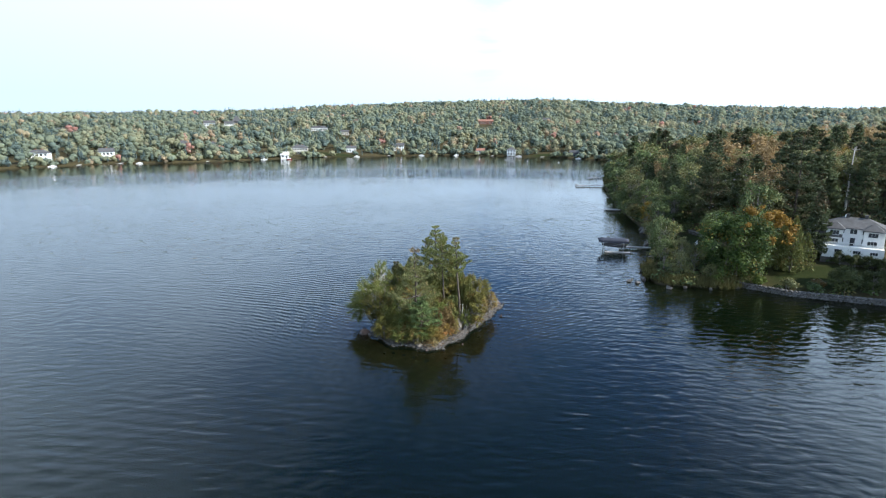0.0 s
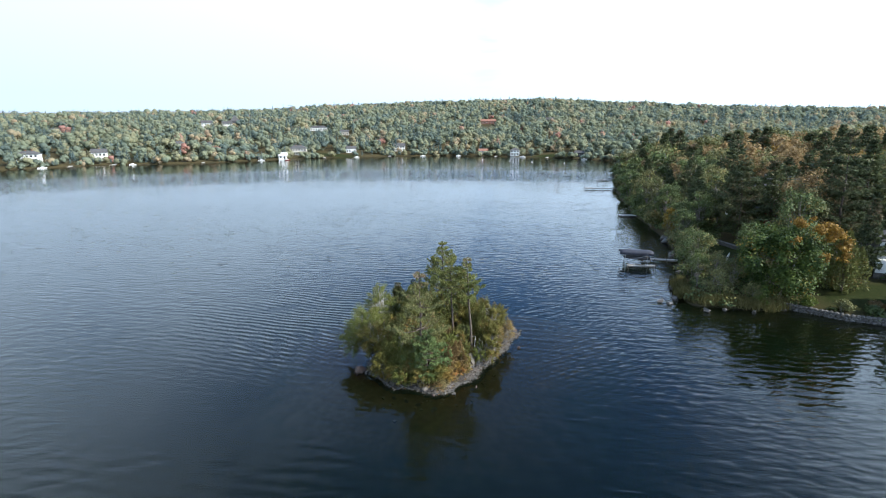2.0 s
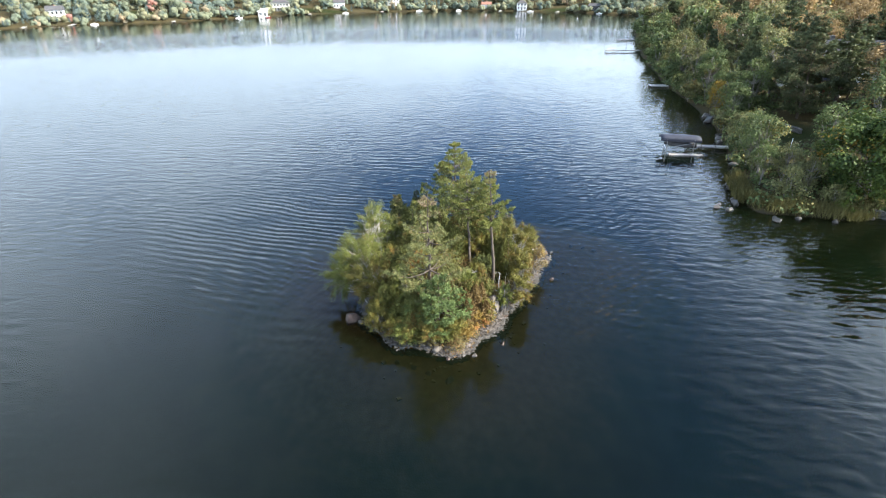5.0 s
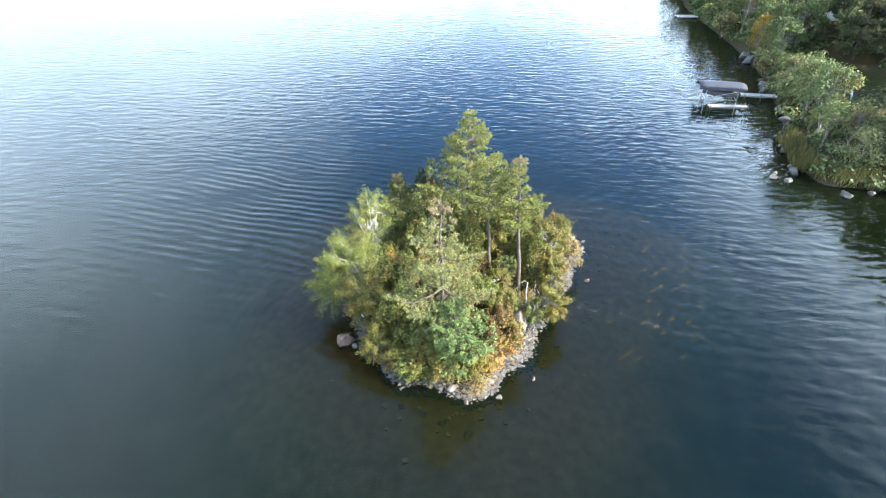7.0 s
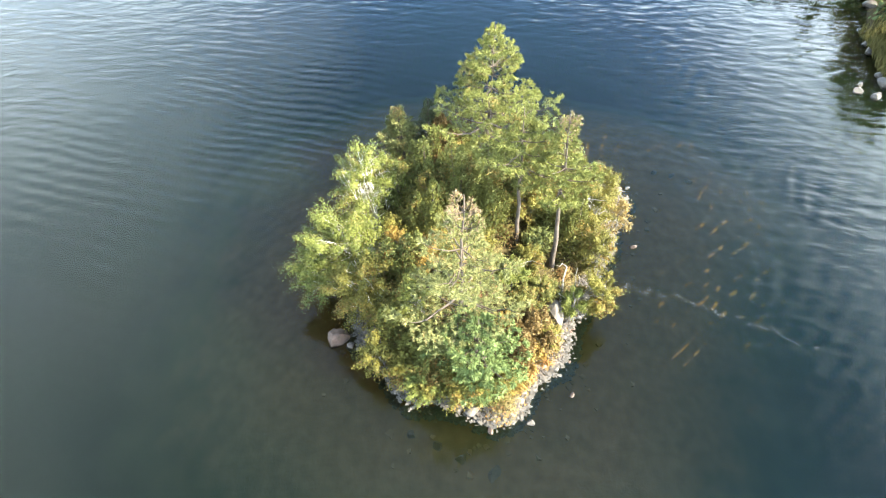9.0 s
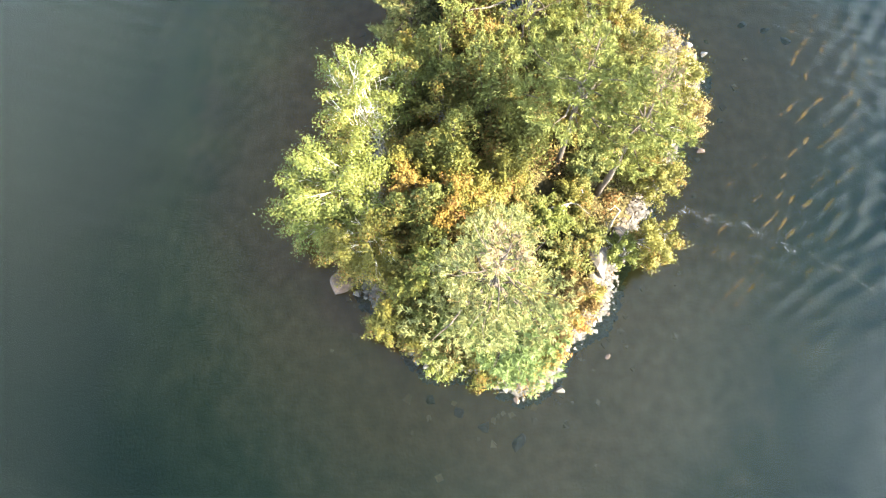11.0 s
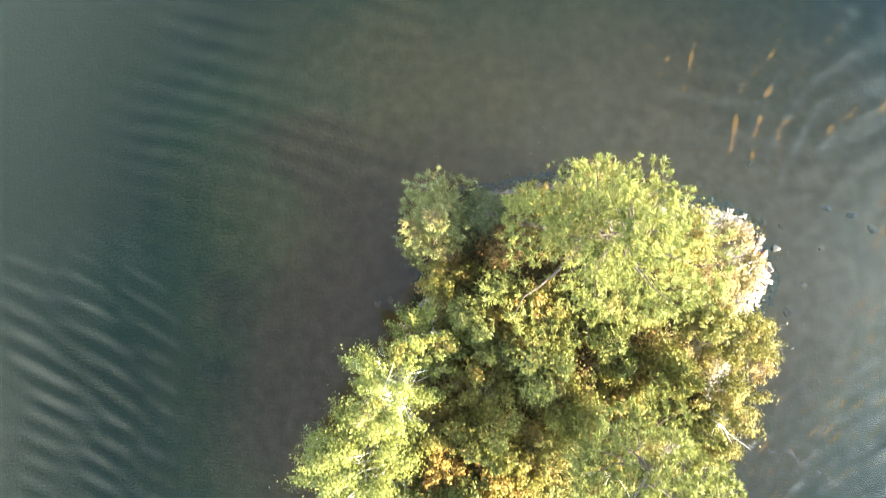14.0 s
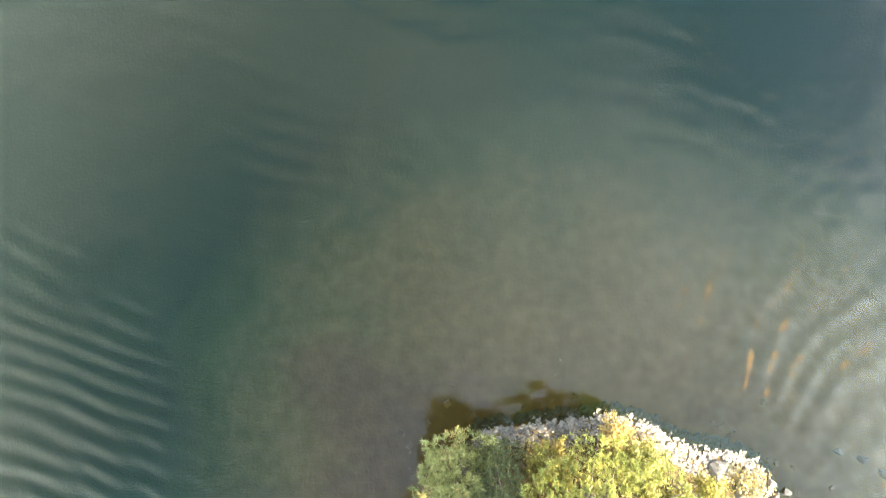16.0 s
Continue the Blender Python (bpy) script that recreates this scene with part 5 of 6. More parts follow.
def shrub_layer():
    """Low leafy cover under the shore wood."""
    rng = np.random.default_rng(88)
    x, y = rng.uniform(36, 130, 5200), rng.uniform(92, 300, 5200)
    s = -signed_distance(np.stack([x, y], 1), LAKE)
    k = (s > 0.5) & (s < 60) & (x < 0.74 * y + 10) & (lawn_mask(x, y) < 0.1) & ((s < 14) | (rng.random(5200) < 0.45)) & (np.hypot(x - 79.4, y - 111.5) > 9)
    x, y, s = x[k], y[k], s[k]
    z = land_height(x, y)
    n = 34
    d = unit(rng.normal(size=(len(x), n, 3)))
    d[..., 2] = np.abs(d[..., 2])
    r = rng.uniform(0.8, 1.9, (len(x), 1, 1)) * rng.random((len(x), n, 1)) ** 0.4
    pos = np.stack([x, y, z], 1)[:, None] + d * r * (1, 1, 0.95)
    g = Geo()
    leaves(g, pos.reshape(-1, 3), (d + (0, 0, 0.4) + 0.3 * rng.normal(size=d.shape)).reshape(-1, 3), 0.5, 0.36, rng)
    return tagged(part("shrub_layer", g, M_GREEN), "low green shrubs covering the wooded shore", "shrubs", "", "stuff")


wood()
shore_bushes()
shrub_layer()


# ---- far woods on the hills ----
CLEAR = [(-286.6, 363, 15), (-257, 390, 13), (-235, 452, 12), (-212, 457, 10), (-198, 440, 11), (-142.6, 470, 15), (-104, 496, 12), (-65, 518, 11), (36, 496, 10),
         (-365, 493, 14), (-293, 628, 14), (-268, 622, 12), (-289, 693, 12), (-172, 642, 16), (-133, 597, 10), (96, 736, 10), (18, 722, 14), (9, 509, 10), (88, 478, 10)]


ICO = bmesh.new()
bmesh.ops.create_icosphere(ICO, subdivisions=1, radius=1.0)
ICO_V = np.array([v.co[:] for v in ICO.verts])
ICO_F = np.array([[v.index for v in f.verts] for f in ICO.faces])
ICO.free()


def far_woods():
    rng = np.random.default_rng(1234)
    geo = Geo()
    hue_all = []

    def scatter(r0, r1, spacing, clumps, cards, card, fringe=0.0, low=1.0):
        area = math.radians(86) / 2 * (r1 ** 2 - r0 ** 2)
        n = int(area / spacing ** 2)
        r = np.sqrt(rng.uniform(r0 ** 2, r1 ** 2, n))
        a = np.radians(rng.uniform(-45, 41, n))
        x, y = 3.5 + r * np.sin(a), r * np.cos(a)
        s = -signed_distance(np.stack([x, y], 1), LAKE)
        k = (s > (1.6 if not fringe else 0.2)) & (s < (fringe or 1e9)) & ~((y < 330) & (x > 0)) & (lawn_mask(x, y) < 0.3)
        for cx, cy, cr in CLEAR:
            d = np.array([cx, cy]) - (3.5, 0)
            d /= np.linalg.norm(d)
            al = (x - cx) * d[0] + (y - cy) * d[1]
            ac = np.abs(-(x - cx) * d[1] + (y - cy) * d[0])
            reach = 1.0 if cy < 560 else 2.8
            k &= ~((np.hypot(x - cx, y - cy) < cr * 0.62) | ((al < 0) & (al > -cr * reach) & (ac < cr * (0.26 if cy < 560 else 0.45))))
        open_view = np.ones(len(x))
        for cx, cy, cr in CLEAR:
            d = np.array([cx, cy]) - (3.5, 0)
            d /= np.linalg.norm(d)
            al = (x - cx) * d[0] + (y - cy) * d[1]
            ac = np.abs(-(x - cx) * d[1] + (y - cy) * d[0])
            if cy > 560:
                open_view = np.where((al < 0) & (al > -75) & (ac < cr * 0.8), 0.38, open_view)
        x, y, s, open_view = x[k], y[k], s[k], open_view[k]
        n = len(x)
        z = land_height(x, y)
        h = rng.uniform(7.0, 14.0, n) * (0.7 + 0.3 * smooth_step(s, 3, 30)) * (spacing / 7.5) ** 0.25 * low * open_view
        conifer = rng.random(n) < 0.10 + 0.34 * smooth_step(wavy(x, y, 190, 21), 0.0, 0.9)
        hue = np.clip(0.44 + 0.20 * wavy(x, y, 120, 22) + 0.17 * rng.normal(size=n), 0.10, 0.86)
        hue = np.where(rng.random(n) < 0.03, rng.uniform(0.75, 1.02, n), hue)
        hue = np.where(conifer, rng.uniform(-0.08, 0.12, n), hue)
        w = np.where(conifer, 0.17 * h, 0.26 * h + 1.6) * rng.uniform(0.85, 1.15, n) * (spacing / 7.5) ** (0.6 if not fringe else -0.4)
        def crown(m, d):
            f = (d[..., 2] + 1) / 2
            taper = np.where(conifer[:, None], 1.35 * (1 - f) + 0.08, 1.0)
            px = x[:, None] + d[..., 0] * (w[:, None] * taper)
            py = y[:, None] + d[..., 1] * (w[:, None] * taper)
            pz = z[:, None] + h[:, None] * np.where(conifer[:, None], 0.02 + 1.06 * f, -0.22 + 1.16 * f)
            return np.stack([px, py, pz], -1), f

        # rounded lobes of the crowns, knocked out of shape
        lobes = clumps
        lc = unit(rng.normal(size=(n, lobes, 3)) + (0, -0.1, 0.3)) * rng.uniform(0.32, 0.66, (n, lobes, 1))
        lc[:, 0] = (0, 0, 0.15)
        c, f = crown(n, np.where(conifer[:, None, None], lc * (0.3, 0.3, 1.25), lc))
        r = w[:, None] * np.where(conifer[:, None], 0.58 * (1.10 - f), 0.50) * rng.uniform(0.6, 1.15, (n, lobes))
        knock = rng.uniform(0.62, 1.3, (n, lobes, 12, 1))
        v = c[:, :, None] + ICO_V[None, None] * knock * r[:, :, None, None] * (1, 1, 0.85)
        count = n * lobes
        geo.add(v.reshape(-1, 3), (ICO_F[None] + (np.arange(count) * 12)[:, None, None]).reshape(-1, 3))
        hue_all.append(np.repeat(hue, lobes * 12))
        # sprays of leaves in lobes all over the crown
        pick = rng.integers(0, lobes, (n, cards))
        d = unit(rng.normal(size=(n, cards, 3)) + (0, -0.1, 0.3))
        loose = np.take_along_axis(lc, pick[..., None], 1) + d * rng.uniform(0.50, 0.72, (n, cards, 1))
        tight = unit(rng.normal(size=(n, cards, 3))) * (1, 1, 0.9) * rng.uniform(0.7, 1.1, (n, cards, 1))
        c, f = crown(n, np.where(conifer[:, None, None], tight, loose))
        leaves(geo, c.reshape(-1, 3), np.where(conifer[:, None, None], tight, 0.6 * d + loose).reshape(-1, 3) + 0.30 * rng.normal(size=(n * cards, 3)), card, card * 0.8, rng)
        hue_all.append(np.repeat(hue, cards * 4))

    scatter(340, 700, 7.6, 6, 64, 0.95)
    scatter(340, 620, 4.2, 5, 40, 0.7, 9.0, 0.70)
    scatter(700, 1050, 9.6, 4, 26, 1.4)
    scatter(1050, 1750, 14.0, 4, 12, 2.2)
    me = geo.mesh("far_woods", M_FAR, True)
    attr = me.attributes.new("hue", "FLOAT", "POINT")
    attr.data.foreach_set("value", np.concatenate(hue_all).astype(np.float32))
    return tagged(new("far_woods", me), "mixed autumn woods covering the far hills", "woods", "", "stuff")


far_woods()


# ---- houses ----
def hip_roof(w, d, z, rise, over=0.5, thick=0.18, hip=True):
    g = Geo()
    x, y = w / 2 + over, d / 2 + over
    r = max(0.2, w / 2 - d / 2 * 0.9) if hip else x
    v = [(-x, -y, z), (x, -y, z), (x, y, z), (-x, y, z), (-r, 0, z + rise), (r, 0, z + rise)]
    v += [(-x, -y, z - thick), (x, -y, z - thick), (x, y, z - thick), (-x, y, z - thick)]
    g.add(v, [np.array([(0, 1, 5, 4), (2, 3, 4, 5), (0, 6, 7, 1), (1, 7, 8, 2), (2, 8, 9, 3), (3, 9, 6, 0), (9, 8, 7, 6)]), np.array([(1, 2, 5), (3, 0, 4)])])
    return g


WINDOW_FRAME, WINDOW_PANE = {}, {}


def window(parent, x, y, z, w, h, turn=0.0, mat=None, bars=1):
    """A framed window on a wall, its face to -y before it is turned."""
    key = (round(w, 2), round(h, 2), bars, (mat or M_WHITE).name)
    if key not in WINDOW_FRAME:
        g = Geo()
        t = 0.09
        for lo, hi in (((-w / 2 - t, -0.07, -t), (-w / 2, 0.02, h + t)), ((w / 2, -0.07, -t), (w / 2 + t, 0.02, h + t)), ((-w / 2, -0.07, h), (w / 2, 0.02, h + t)), ((-w / 2 - 0.05, -0.12, -t), (w / 2 + 0.05, 0.02, -0.001))):
            g.box(lo, hi)
        for k in range(bars):
            xb = -w / 2 + (k + 1) * w / (bars + 1)
            g.box((xb - 0.025, -0.06, 0), (xb + 0.025, -0.01, h))
        WINDOW_FRAME[key] = g.mesh("window", mat or M_WHITE)
        p = Geo()
        p.box((-w / 2, -0.03, 0), (w / 2, -0.004, h))
        WINDOW_PANE[key] = p.mesh("pane", M_GLASS)
    f = part("window", WINDOW_FRAME[key], None, parent, "white window frame")
    f.matrix_basis = pose(x, y, z, 0, 0, turn)
    part("pane", WINDOW_PANE[key], None, f, "dark window glass")
    return f


def house(x, y, turn, w, d, h, rise, wall, roof, label, floors=2, cols=4, hip=True, chimneys=1, porch=False, base=0.0, z=None, size=1.0):
    ob = thing("house", pose(x, y, (height_at(x, y) if z is None else z) - 0.3, 0, 0, turn) @ Matrix.Scale(size, 4), label, "house")
    g = Geo()
    g.box((-w / 2, -d / 2, -1.2), (w / 2, d / 2, h))
    if not hip:
        for sx in (-1, 1):
            g.add([(sx * w / 2, -d / 2, h), (sx * w / 2, d / 2, h), (sx * w / 2, 0, h + rise * 0.92)], np.array([(0, 1, 2)]))
    part("wall", g, wall, ob)
    part("roof", hip_roof(w, d, h + 0.05, rise, 0.5, 0.18, hip), roof, ob)
    fh = (h - base) / floors
    for k in range(floors):
        for c in range(cols):
            cx = -w / 2 + (c + 0.5) * w / cols
            if not (k == 0 and c == cols // 2):
                window(ob, cx, -d / 2, base + k * fh + 0.9, min(1.5, w / cols * 0.55), fh * 0.5)
        for cy in (-d / 4, d / 4):
            window(ob, -w / 2, cy, base + k * fh + 0.9, 1.0, fh * 0.5, -90)
            window(ob, w / 2, cy, base + k * fh + 0.9, 1.0, fh * 0.5, 90)
    dg = Geo()
    cx = -w / 2 + (cols // 2 + 0.5) * w / cols
    dg.box((cx - 0.5, -d / 2 - 0.06, base + 0.05), (cx + 0.5, -d / 2 - 0.003, base + 2.15))
    part("door", dg, M_DARKROOF, ob, "dark door")
    for k in range(chimneys):
        cg = Geo()
        cx = (k - (chimneys - 1) / 2) * w * 0.3 + 0.3
        cg.box((cx - 0.35, -0.35, h + rise * 0.5), (cx + 0.35, 0.35, h + rise + 0.7))
        cg.box((cx - 0.42, -0.42, h + rise + 0.7), (cx + 0.42, 0.42, h + rise + 0.82))
        part("chimney", cg, M_BRICK if wall is not M_WHITE else M_WALLSTONE, ob)
    if porch:
        pg = Geo()
        pg.box((-w * 0.42, -d / 2 - 2.4, base + 2.5), (w * 0.42, -d / 2 - 0.003, base + 2.68))
        part("porch_roof", pg, roof, ob)
        for k in range(4):
            px = -w * 0.4 + k * w * 0.8 / 3
            q = Geo()
            q.box((px - 0.09, -d / 2 - 2.3, -1.0), (px + 0.09, -d / 2 - 2.12, base + 2.5))
            part("porch_post", q, M_WHITE, ob)
    return ob


def white_house():
    """The two-storey lake house: hipped roofs, two bays, a terrace with a rail."""
    ob = house(76.2, 109.8, -32.6, 13.0, 8.5, 6.2, 2.2, M_WHITE, M_SHINGLE, "white two-storey lake house with a grey hipped roof", 2, 5, True, 2, False, 1.6, height_at(76.2, 109.8) + 1.5, 0.74)
    g = Geo()
    g.box((-6.1, -8.1, -5.0), (6.8, 4.35, -1.0))
    part("foundation", g, M_DARKROCK, ob, "dark stone foundation")
    for cx, w, h, rise in ((-3.9, 3.6, 6.0, 1.5), (4.0, 3.8, 6.0, 1.5)):
        g = Geo()
        g.box((cx - w / 2, -5.6, -1.2), (cx + w / 2, -4.252, h))
        part("bay", g, M_WHITE, ob)
        r = hip_roof(w, 3.6, h + 0.05, rise, 0.35)
        r.v = [v + np.array([cx, -4.1, 0.03]) for v in r.v]
        part("bay_roof", r, M_SHINGLE, ob)
        for z in (2.4, 4.5):
            window(ob, cx, -5.6, z, 1.9, 1.05, 0, None, 2)
    g = Geo()
    g.add([(-8.2, -5.9, 4.0), (-2.2, -5.9, 4.0), (-2.2, -5.3, 5.3), (-8.2, -5.3, 5.3), (-8.2, -5.9, 3.85), (-2.2, -5.9, 3.85), (-2.2, -5.3, 5.15), (-8.2, -5.3, 5.15)],
          np.array([(0, 1, 2, 3), (7, 6, 5, 4), (0, 4, 5, 1), (1, 5, 6, 2), (2, 6, 7, 3), (3, 7, 4, 0)]))
    part("lower_roof", g, M_SHINGLE, ob)
    g = Geo()
    g.box((-9.6, -3.4, -1.2), (-6.502, 3.0, 4.4))
    part("wing", g, M_WHITE, ob)
    r = hip_roof(3.2, 6.4, 4.45, 1.2, 0.3, 0.15)
    r.v = [v + np.array([-8.1, -0.2, 0]) for v in r.v]
    part("wing_roof", r, M_SHINGLE, ob)
    g = Geo()
    g.box((-5.9, -8.0, -1.6), (6.6, -5.603, 2.0))
    part("terrace", g, M_WHITE, ob, "white terrace wall")
    for cx in (-2.6, 1.2, 4.6):
        window(ob, cx, -8.0, 0.5, 1.5, 0.7, 0, None, 2)
    for k in range(15):
        q = Geo()
        px = -5.8 + k * 0.875
        q.box((px - 0.04, -7.96, 2.0), (px + 0.04, -7.88, 2.9))
        part("rail_post", q, M_WHITE, ob)
    q = Geo()
    q.box((-5.9, -7.98, 2.9), (6.6, -7.86, 2.98))
    part("rail", q, M_WHITE, ob)
    for px, pz in ((-2.0, 8.7), (2.2, 8.7)):
        q = Geo()
        q.tube([(px, 0, pz - 0.8), (px, 0, pz + 0.1), (px, 0, pz + 0.4)], [0.28, 0.26, 0.1], 10)
        part("vent", q, M_WHITE, ob, "white round roof vent")
    deck = Geo()
    deck.box((-13.5, -4.6, -0.4), (-9.62, -0.5, 1.3))
    for k in range(9):
        deck.box((-13.5, -4.6 + k * 0.45, 1.3), (-9.62, -4.2 + k * 0.45, 1.36))
    part("deck", deck, M_PLANK, ob, "brown timber deck")


white_house()
g = house(83.0, 168.0, -12.0, 19.0, 9.0, 6.0, 3.4, M_WHITE, M_DARKROOF, "large white house with a dark roof among pines", 2, 6, False, 2, False, 0.3)
tower = Geo()
tower.box((-11.6, -3.6, -1.0), (-8.4, -0.4, 7.2))
part("tower", tower, M_WHITE, g)
r = hip_roof(3.2, 3.2, 7.25, 2.6, 0.3)
r.v = [v + np.array([-10.0, -2.0, 0]) for v in r.v]
part("tower_roof", r, M_SHINGLE, g)
window(g, -10.0, -3.6, 4.6, 1.6, 1.4)
g = house(74.5, 158.5, -20.0, 8.0, 6.0, 3.6, 1.8, M_REDWALL, M_DARKROOF, "dark red timber cottage with white trim", 1, 3, False, 0, False, 0.4)
for a, b in (((-4.05, 0.4), (-1.6, 3.4)), ((4.05, 0.4), (1.6, 3.4)), ((-4.1, 3.5), (4.1, 3.5)), ((0, 0.3), (0, 3.5))):
    q = Geo()
    q.tube([(a[0], -3.06, a[1]), (b[0], -3.06, b[1])], [0.11, 0.11], 4)
    part("trim", q, M_WHITE, g)

for x, y, turn, w, d, h, rise, wall, roof, lab, fl, cols, hip, ch, porch in [
        (-286.6, 363.4, 20, 15, 9, 6.2, 2.6, M_FARWHITE, M_SHINGLE, "long white lakeside house on the far shore", 2, 5, True, 2, True),
        (-257.3, 389.8, 25, 11, 8, 6.6, 3.2, M_FARWHITE, M_SHINGLE, "white gabled house on the far shore", 2, 4, False, 1, False),
        (-234.8, 452.5, 20, 13, 8, 6.0, 2.6, M_CREAM, M_SHINGLE, "cream house with a grey roof among trees", 2, 4, True, 1, True),
        (-212.0, 457.1, 20, 11, 8, 5.6, 2.6, M_FARWHITE, M_SHINGLE, "white house among far trees", 2, 4, True, 1, False),
        (-198.4, 440.2, 22, 12, 8, 4.6, 2.6, M_BRICK, M_BRICK, "brown brick house above a lawn", 2, 4, False, 1, False),
        (-142.6, 470.0, 12, 16, 9, 6.4, 2.8, M_CREAM, M_SHINGLE, "large cream house with a columned porch", 2, 6, True, 2, True),
        (-104.4, 495.6, 10, 10, 7, 4.4, 2.6, M_FARWHITE, M_SHINGLE, "white cottage with a chimney on the far shore", 1, 4, False, 1, False),
        (-65.1, 517.8, 5, 11, 8, 5.6, 2.8, M_FARWHITE, M_SHINGLE, "white house with grey roof on the far shore", 2, 4, False, 1, False),
        (36.2, 498.0, -4, 9, 7, 5.6, 2.4, M_FARWHITE, M_SHINGLE, "white waterside house on the far shore", 2, 3, True, 0, True),
        (9.3, 509.0, 0, 9, 7, 3.4, 2.2, M_FARWHITE, M_BRICK, "low white cottage with a red-brown roof", 1, 4, False, 1, False),
        (88.0, 478.0, -20, 11, 7, 3.6, 2.2, M_SHINGLE, M_SHINGLE, "grey cottage behind a far lawn", 1, 4, False, 0, False),
        (-364.8, 493.3, 30, 16, 8, 5.0, 2.4, M_FARWHITE, M_SHINGLE, "long pale house on the far hillside", 2, 5, True, 0, False),
        (-293.4, 628.1, 22, 14, 9, 6.0, 3.6, M_FARWHITE, M_SHINGLE, "white house high on the far hillside", 2, 4, False, 0, False),
        (-268.0, 622.1, 22, 12, 8, 5.0, 3.0, M_FARWHITE, M_SHINGLE, "white house high on the far hillside", 2, 4, False, 0, False),
        (-289.5, 693.3, 22, 13, 12, 4.0, 7.5, M_SHINGLE, M_SHINGLE, "house with a steep grey pyramid roof", 1, 3, True, 0, False),
        (-172.3, 642.2, 12, 22, 8, 4.4, 2.4, M_FARWHITE, M_SHINGLE, "long low pale house on the far hillside", 1, 7, True, 0, False),
        (-133.1, 597.4, 12, 10, 7, 4.0, 2.4, M_CREAM, M_SHINGLE, "cream house on the far hillside", 1, 4, False, 0, False),
        (95.7, 736.1, -8, 12, 8, 5.0, 3.0, M_FARWHITE, M_SHINGLE, "white house high on the far hillside", 2, 4, False, 0, False),
        (18.1, 722.7, 0, 22, 9, 4.4, 2.8, M_BRICK, M_BRICK, "long brown house behind a far field", 1, 6, False, 1, False)]:
    house(x, y, turn, w, d, h, rise, wall, roof, lab, fl, cols, hip, ch, porch, 0.0, None, 0.82)
house(-147.8, 447.0, 14, 6.0, 6.5, 3.0, 2.0, M_WHITE, M_WHITE, "small white boathouse at the far waterline", 1, 2, False, 0, False, 0.0, 0.5)


# ---- docks, boats and shore works ----
def dock(x, y, turn, length, width, label, z=0.55, posts=4):
    ob = thing("dock", pose(x, y, 0, 0, 0, turn), label, "dock")
    n = int(length / 0.24)
    pg = Geo()
    pg.box((-0.11, -width / 2, -0.02), (0.11, width / 2, 0.02))
    me = pg.mesh("plank", M_PLANK)
    for k in range(n):
        p = part("plank", me, None, ob)
        p.matrix_basis = pose(0.12 + k * 0.24, 0, z)
    for sy in (-1, 1):
        b = Geo()
        b.box((0, sy * (width / 2 - 0.12) - 0.05, z - 0.2), (length, sy * (width / 2 - 0.12) + 0.05, z - 0.022))
        part("beam", b, M_PLANK, ob)
        for k in range(posts):
            px = 0.15 + k * (length - 0.3) / max(1, posts - 1)
            q = Geo()
            q.tube([(px, sy * (width / 2 + 0.07), -2.2), (px, sy * (width / 2 + 0.07), z + 0.35)], [0.06, 0.055], 8)
            part("post", q, M_GREYBARK, ob)
    return ob


dock(37.4, 128.9, -8, 7.2, 1.3, "grey plank dock leading to a boat lift")
d2 = dock(50.2, 258.6, 3, 13.2, 1.9, "weathered plank dock with a bench", 0.6, 5)
for lo, hi, nm in (((0.3, -0.5, 1.05), (3.0, -0.1, 1.12), "bench_seat"), ((0.5, -0.45, 0.62), (0.62, -0.15, 1.05), "bench_leg"), ((2.7, -0.45, 0.62), (2.82, -0.15, 1.05), "bench_leg")):
    q = Geo()
    q.box(lo, hi)
    part(nm, q, M_PLANK, d2)
q = Geo()
q.tube([(7.6, -0.6, 0.5), (7.6, -0.6, 1.9)], [0.14, 0.12], 8)
part("mooring_post", q, M_GREYBARK, d2)
d3 = dock(63.0, 294.0, 30, 9.0, 1.6, "distant plank dock with tall posts", 0.6, 4)
for px in (0.8, 6.0):
    q = Geo()
    q.tube([(px, 0.6, 0.4), (px, 0.6, 2.6)], [0.1, 0.09], 8)
    part("tall_post", q, M_GREYBARK, d3)
dock(47.2, 187.0, 4, 4.8, 2.6, "low floating raft moored at the shore", 0.4, 2)


